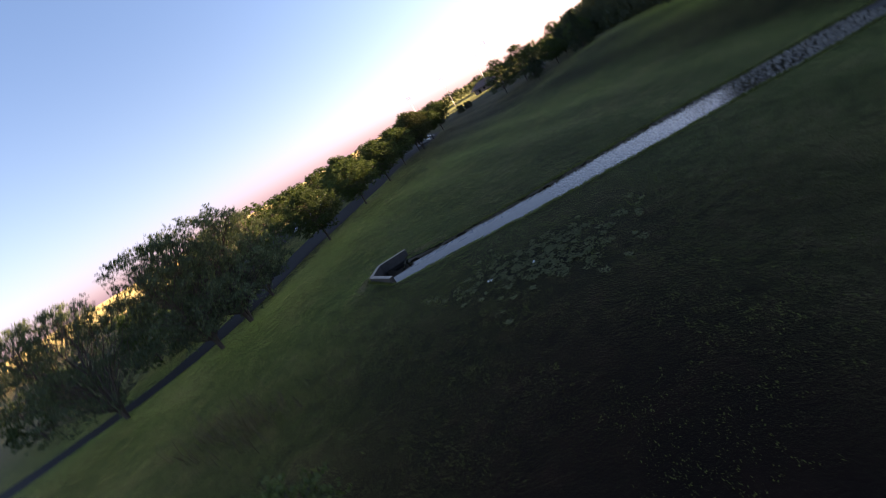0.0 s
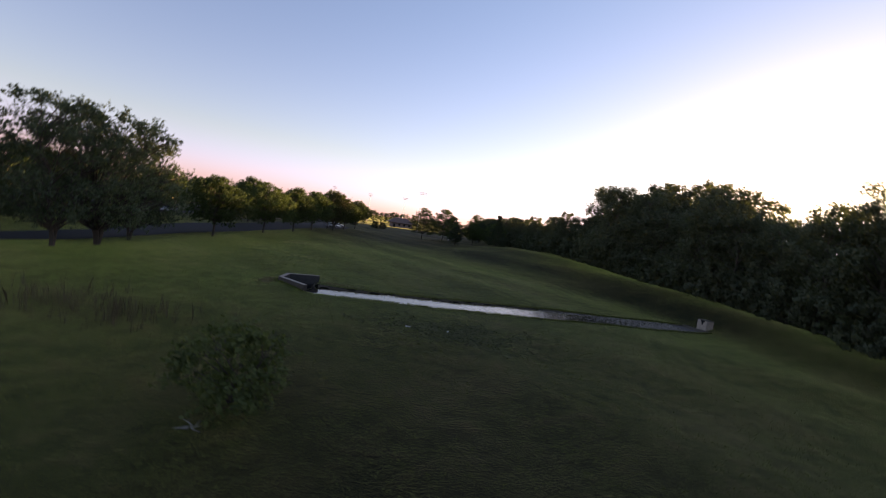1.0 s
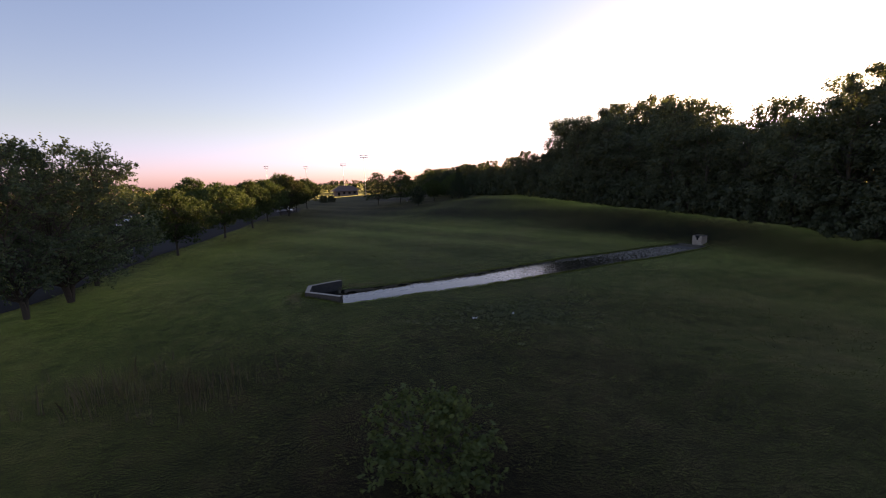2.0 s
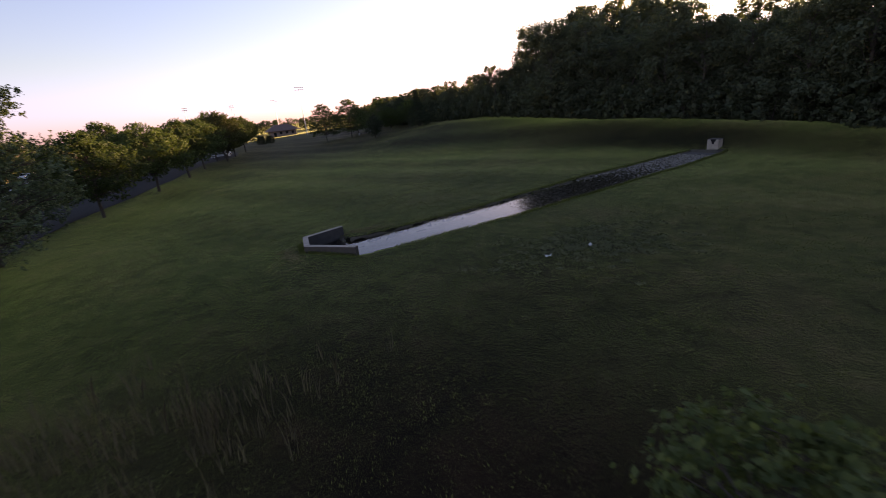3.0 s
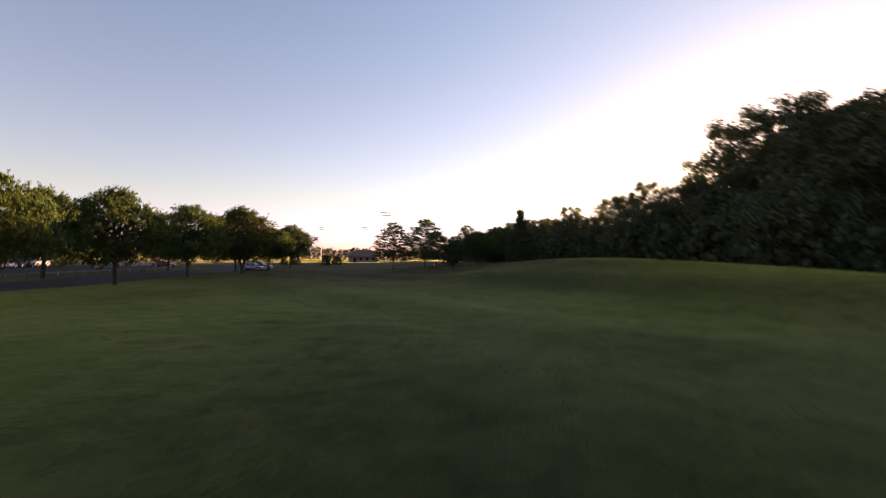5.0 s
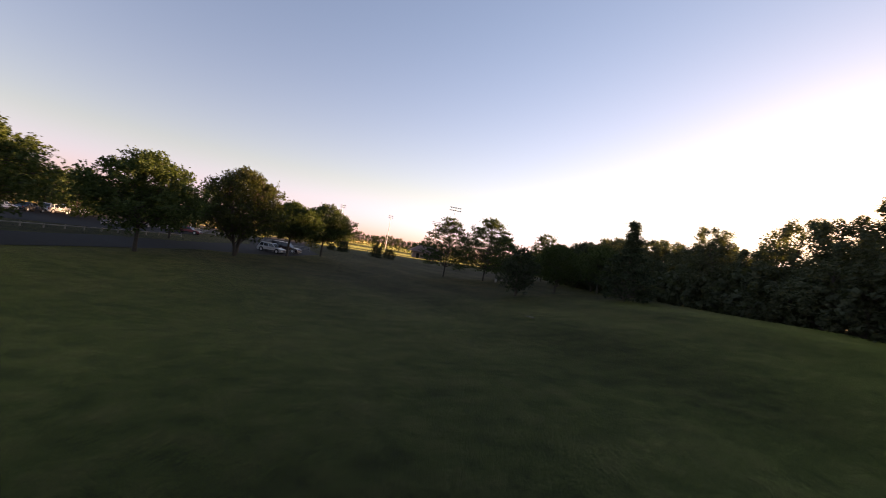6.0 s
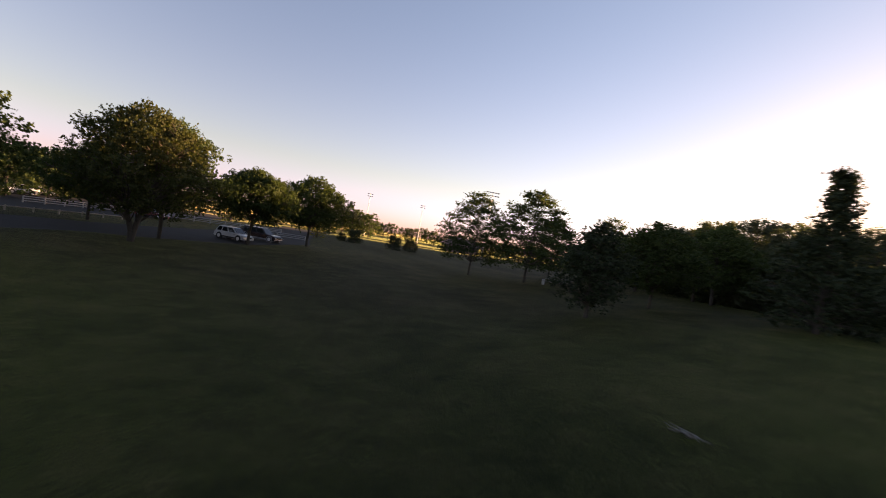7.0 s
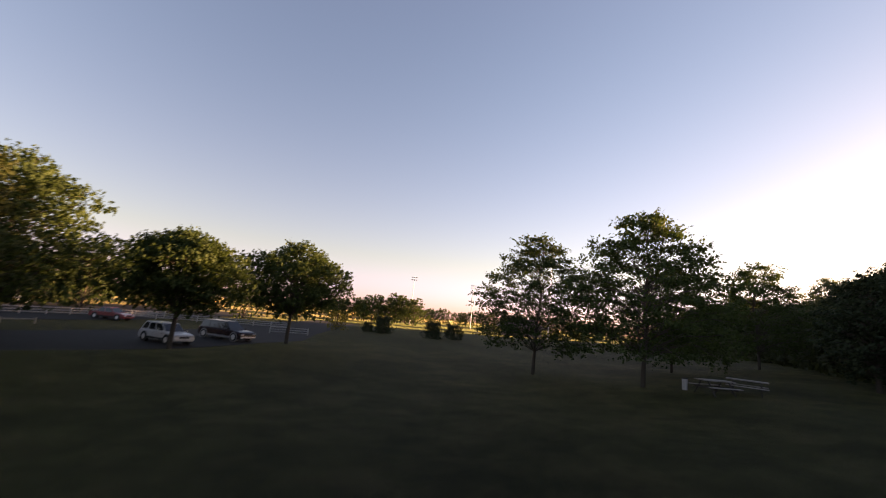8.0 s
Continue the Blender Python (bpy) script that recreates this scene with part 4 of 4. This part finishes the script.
for first, x, y, turn in ((pole, 27.3, 280, 12), (pole_b, 3, 271, 5)):
    stand(copy_thing(first, pose(0, 0, 0)), x, y, turn)


def pavilion():
    """Low park building with a pitched roof and a row of dark openings."""
    ob = thing("park_building", pose(0, 0, 0), "low masonry park building with a brown pitched roof", "building")
    bm = bmesh.new()
    box(bm, (13, 7, 3.0), (0, 0, 1.5))
    part("wall", bm, WALL, ob)
    bm = bmesh.new()
    a = [bm.verts.new(p) for p in ((-8.6, -5.2, 2.8), (8.6, -5.2, 2.8), (8.6, 5.2, 2.8), (-8.6, 5.2, 2.8))]
    b = [bm.verts.new(p) for p in ((-3.6, 0, 6.0), (3.6, 0, 6.0))]
    for f in ((a[0], a[1], b[1], b[0]), (a[2], a[3], b[0], b[1]), (a[1], a[2], b[1]), (a[3], a[0], b[0]), (a[3], a[2], a[1], a[0])):
        bm.faces.new(f)
    bmesh.ops.recalc_face_normals(bm, faces=bm.faces)
    part("roof", bm, ROOF, ob)
    for k in range(4):
        bm = bmesh.new()
        box(bm, (1.3, 0.1, 1.2 if k else 2.1), (-4.5 + 3 * k, -3.53, 1.7 if k else 1.05), bevel=0.02)
        part("window" if k else "door", bm, GLASS, ob)
    return ob


stand(pavilion(), 24.0, 238.0, 6)


def fence_run(name, x0, y0, x1, y1, rails, tall, label, material):
    """Posts with rails between two points."""
    ob = thing(name, pose(0, 0, 0), label, "fence")
    n = max(2, int(math.hypot(x1 - x0, y1 - y0) / 2.4) + 1)
    pts = [(x0 + (x1 - x0) * k / (n - 1), y0 + (y1 - y0) * k / (n - 1)) for k in range(n)]
    for x, y in pts:
        bm = bmesh.new()
        box(bm, (0.13, 0.13, tall + 0.4), (x, y, ground_at(x, y) + tall / 2 - 0.2), bevel=0.012)
        part("post", bm, material, ob)
    for (xa, ya), (xb, yb) in zip(pts, pts[1:]):
        for k in range(rails):
            z = tall * (k + 1) / (rails + 0.35)
            bm = bmesh.new()
            rod(bm, (xa, ya, ground_at(xa, ya) + z), (xb, yb, ground_at(xb, yb) + z), 0.055, sides=6)
            part("rail", bm, material, ob)
    return ob


fence_run("rail_fence", -8.6, 140.2, -4.6, 142.6, 3, 0.95, "pale split-rail timber fence beside the car park", TIMBER)
fence_run("rail_fence", -33.0, 121.0, -30.0, 146.0, 3, 0.95, "pale split-rail timber fence before the far car park", TIMBER)
fence_run("rail_fence", -29.0, 140.0, -13.0, 152.0, 3, 0.95, "pale split-rail timber fence on the sunlit grass", TIMBER)
fence_run("guard_rail", -27.5, 78.0, -20.8, 122.0, 1, 0.55, "low dark timber guard rail along the road", FENCE_WOOD)


# ---- small growth and litter ----
def blades(name, seed, count, place, tall, wide, material, label, per=4, lean=0.35):
    """Upright tapering blades of grass in tufts, all of them one sheet of growth."""
    g = np.random.default_rng(seed)
    x, y = place(g, count)
    count = len(x)
    x, y = np.repeat(x, per) + g.normal(0, 0.08, count * per), np.repeat(y, per) + g.normal(0, 0.08, count * per)
    z = land(x, y) - 0.02
    n = len(x)
    a = g.uniform(0, 2 * np.pi, n)
    h = tall * g.uniform(0.5, 1.3, n)
    b = g.normal(0, lean, (n, 2)) * h[:, None]
    foot = np.stack([x, y, z], -1)
    side = np.stack([np.cos(a), np.sin(a), 0 * a], -1) * wide
    mid = foot + np.stack([b[:, 0] * 0.3, b[:, 1] * 0.3, h * 0.6], -1)
    tip = foot + np.stack([b[:, 0], b[:, 1], h], -1)
    v = np.stack([foot - side, foot + side, mid + side * 0.7, tip, mid - side * 0.7], 1).reshape(-1, 3)
    f = np.arange(n * 5).reshape(-1, 5)
    return tagged(from_arrays(name, v, f, material), label, "grass", kind="stuff")


def over_meadow(g, n):
    x, y = g.uniform(-12, 30, n), g.uniform(-14, 56, n)
    d = np.abs((x - AX0[0]) * AXN[0] + (y - AX0[1]) * AXN[1])
    keep = (d > 2.0) | (x < -1) | (x > 43)
    return x[keep][: n], y[keep][: n]


def meadow_spots(g, n):
    """More of them near the middle of the meadow, thinning out unevenly."""
    x, y = over_meadow(g, n * 6)
    thick = smooth01((x + 12) / 8) * smooth01((30 - x) / 12) * smooth01((y + 14) / 8) * smooth01((56 - y) / 30)
    thick = thick * (0.45 + 0.55 * np.sin(x * 0.9 + 2 * np.sin(y * 0.35)) * np.sin(y * 0.7 + x * 0.2))
    keep = g.random(len(x)) < thick
    return x[keep][:n], y[keep][:n]


def round_spots(cx, cy, sx, sy):
    return lambda g, n: (g.normal(cx, sx, n), g.normal(cy, sy, n))


blades("grass_tufts", 1, 12000, meadow_spots, 0.07, 0.012, TUFT, "short uneven tufts of meadow grass")
blades("tall_grass", 2, 60, round_spots(-8.0, 4.5, 1.6, 1.3), 0.95, 0.012, STALK, "tall dry grass with pale seed stalks", 5, 0.18)
blades("tall_grass", 3, 50, round_spots(-4.0, 3.2, 1.4, 1.0), 0.9, 0.012, STALK, "tall dry grass with pale seed stalks", 5, 0.18)
blades("tall_grass", 4, 260, round_spots(-0.8, 16.2, 0.3, 1.0), 0.09, 0.012, DRY, "dry trampled grass behind the headwall", 5, 1.2)
blades("tall_grass", 5, 220, round_spots(4.6, 19.0, 0.9, 0.35), 0.08, 0.012, DRY, "dry trampled grass on the bank", 5, 1.2)



def bank_spots(g, n):
    """Along both banks of the channel, thicker towards the outlet."""
    t, side = 3 + 38 * g.random(n) ** 0.75, np.where(g.random(n) < 0.5, -1.0, 1.0)
    d = side * (shore(t, side) + 0.12 + np.abs(g.normal(0, 0.16, n)))
    return AX0[0] + AXD[0] * t + AXN[0] * d, AX0[1] + AXD[1] * t + AXN[1] * d


def wall_spots(g, n):
    """Against the outer foot of the headwall."""
    foot = np.array([(2.36, 13.7), (-0.1, 16.0), (0.16, 18.28), (2.76, 19.16)])
    k, t = g.integers(0, 3, n), g.random(n)[:, None]
    p = foot[k] + (foot[k + 1] - foot[k]) * t + g.normal(0, 0.05, (n, 2)) + np.array([(-0.05, -0.05), (-0.06, 0.0), (-0.02, 0.06)])[k]
    return p[:, 0], p[:, 1]


blades("wall_grass", 7, 420, wall_spots, 0.15, 0.012, TUFT, "longer grass against the foot of the headwall", 5, 0.4)
blades("bank_grass", 6, 2600, bank_spots, 0.17, 0.012, TUFT, "longer uneven grass fringing the channel banks", 5, 0.5)


def weed_patch():
    g = np.random.default_rng(9)
    n = 200
    x, y = g.normal(12.6, 2.4, n), g.normal(7.2, 1.6, n)
    keep = y < 12.2
    x, y = x[keep], y[keep]
    c = np.stack([x, y, land(x, y) + 0.05], -1)
    v, f = leaves(g, c, g.uniform(0.15, 0.4, len(c)), 5600, 0.14, 0.2, 2.0)
    return tagged(from_arrays("weed_patch", v, f, WEED), "patch of low broad-leaved weeds in the grass", "weeds", kind="stuff")


weed_patch()


def litter(name, seed, x, y, size, label):
    """A crumpled scrap of white paper lying in the grass."""
    g = random.Random(seed)
    bm = bmesh.new()
    bmesh.ops.create_grid(bm, x_segments=5, y_segments=4, size=size)
    for v in bm.verts:
        v.co = Vector((v.co.x * 1.3 + g.uniform(-0.05, 0.05), v.co.y * 0.7 + g.uniform(-0.05, 0.05), abs(g.gauss(0.05, 0.05))))
    bmesh.ops.solidify(bm, geom=list(bm.faces), thickness=0.008)
    ob = part(name, bm, LITTER)
    ob.matrix_world = pose(x, y, ground_at(x, y) + 0.03, 0, 0, g.uniform(0, 360))
    return tagged(ob, label, "litter", "scraps in the grass")


litter("paper_scrap", 1, 9.7, 7.05, 0.11, "crumpled white scrap lying in the weeds")
litter("paper_scrap", 2, 12.2, 6.9, 0.07, "small white scrap lying in the weeds")


def dead_branch(seed, x, y, lift, reach, label):
    """A pale forked branch of tapering twigs."""
    g = random.Random(seed)
    bm = bmesh.new()
    for k in range(7):
        a = g.uniform(0, 2 * math.pi)
        p = Vector((g.uniform(-0.1, 0.1), g.uniform(-0.1, 0.1), 0.03))
        for n in range(3):
            a += g.uniform(-0.7, 0.7)
            q = p + Vector((math.cos(a), math.sin(a), g.uniform(-0.05, 0.35))) * reach * g.uniform(0.25, 0.4)
            rod(bm, p, q, 0.022 - 0.006 * n, 0.016 - 0.005 * n, 5)
            p = q
    ob = part("dead_branch", bm, DEADWOOD, smooth=True)
    ob.matrix_world = pose(x, y, ground_at(x, y) + lift, 0, 0, g.uniform(0, 360))
    return tagged(ob, label, "branch", "dead branches")


dead_branch(4, 27.2, 78.95, 0.0, 0.6, "pale dead branch lying on the dark grass")
dead_branch(6, 2.6, -6.7, 0.05, 0.36, "bleached dead branch beside the sapling")

# ---- the channel's bed and its stones, last ----
bx = np.arange(-0.4, 41.4, 0.3)
bw = np.linspace(-1, 1, 19)
bxy = np.array([AX0 + AXD * s + AXN * d * (shore(s, d) + 0.1 + 1.6 * smooth01(((2.1 if d > 0 else 1.05) - s) / 0.5)) for s in bx for d in bw])
silt = np.repeat(np.interp(bx, [0, 11, 15, 27, 31, 41], [-0.4, -0.36, -0.17, -0.13, -0.05, -0.03]), 19)
bv = np.concatenate([bxy, np.maximum(land(bxy[:, 0], bxy[:, 1]) + 0.012, silt)[:, None]], 1)
bf = [(a * 19 + b, a * 19 + 19 + b, a * 19 + 20 + b, a * 19 + 1 + b) for a in range(len(bx) - 1) for b in range(18) if min(mouth(*bxy[a * 19 + b]), mouth(*bxy[a * 19 + 20 + b])) > 0.3]
bed = tagged(from_arrays("channel_bed", bv, bf, MUD, smooth=True), "dark muddy channel bed paved with loose stones", "channel", kind="structure")
stone_meshes, stone_shapes = [], []
for k in range(6):
    g = random.Random(80 + k)
    bm = bmesh.new()
    bmesh.ops.create_icosphere(bm, subdivisions=1, radius=0.5)
    for v in bm.verts:
        v.co = Vector((v.co.x * g.uniform(0.85, 1.2), v.co.y * g.uniform(0.6, 0.95), v.co.z * g.uniform(0.32, 0.55)))
    stone_shapes.append((np.array([v.co[:] for v in bm.verts]), np.array([[v.index for v in f.verts] for f in bm.faces])))
    me = bpy.data.meshes.new("stone")
    bm.to_mesh(me)
    bm.free()
    me.materials.append(STONE)
    stone_meshes.append(me)
# riprap from bank to bank: drowned at first, standing clear of the water towards the outlet
g = random.Random(17)
rest_v, rest_f, total = [], [], 0
s = 14.2
while s < 39.0:
    d = -2.1
    while d < 2.3:
        at, off = s + g.uniform(-0.11, 0.11), d + g.uniform(-0.1, 0.1)
        half = float(shore(at, off))
        step = g.uniform(0.24, 0.34)
        d += step
        if abs(off) > half + 0.02 or g.random() > np.interp(at, [14, 17, 20], [0.45, 0.8, 0.97]):
            continue
        size = step * g.uniform(1.0, 1.4)
        crest = float(np.interp(at, [14, 22, 26, 33, 39], [-0.065, -0.035, -0.005, 0.04, 0.07])) + 0.05 * (abs(off) / half) ** 3 + g.uniform(-0.03, 0.03)
        x, y = AX0 + AXD * at + AXN * off
        m = pose(x, y, crest - 0.22 * size, g.uniform(-14, 14), g.uniform(-14, 14), g.uniform(0, 360)) @ Matrix.Scale(size, 4)
        kind = g.randrange(6)
        if at < 22.0 and total < 300:
            total += 1
            st = new("stone", stone_meshes[kind])
            st.parent = bed
            st.matrix_world = m
        else:
            shape, tri = stone_shapes[kind]
            rest_f.append(tri + 12 * len(rest_v))
            rest_v.append(shape @ np.array(m.to_3x3()).T + np.array(m.translation))
    s += 0.25
tagged(from_arrays("riprap", np.concatenate(rest_v), np.concatenate(rest_f), GRAVEL), "dark grey riprap stones filling the channel", "stones", kind="stuff")
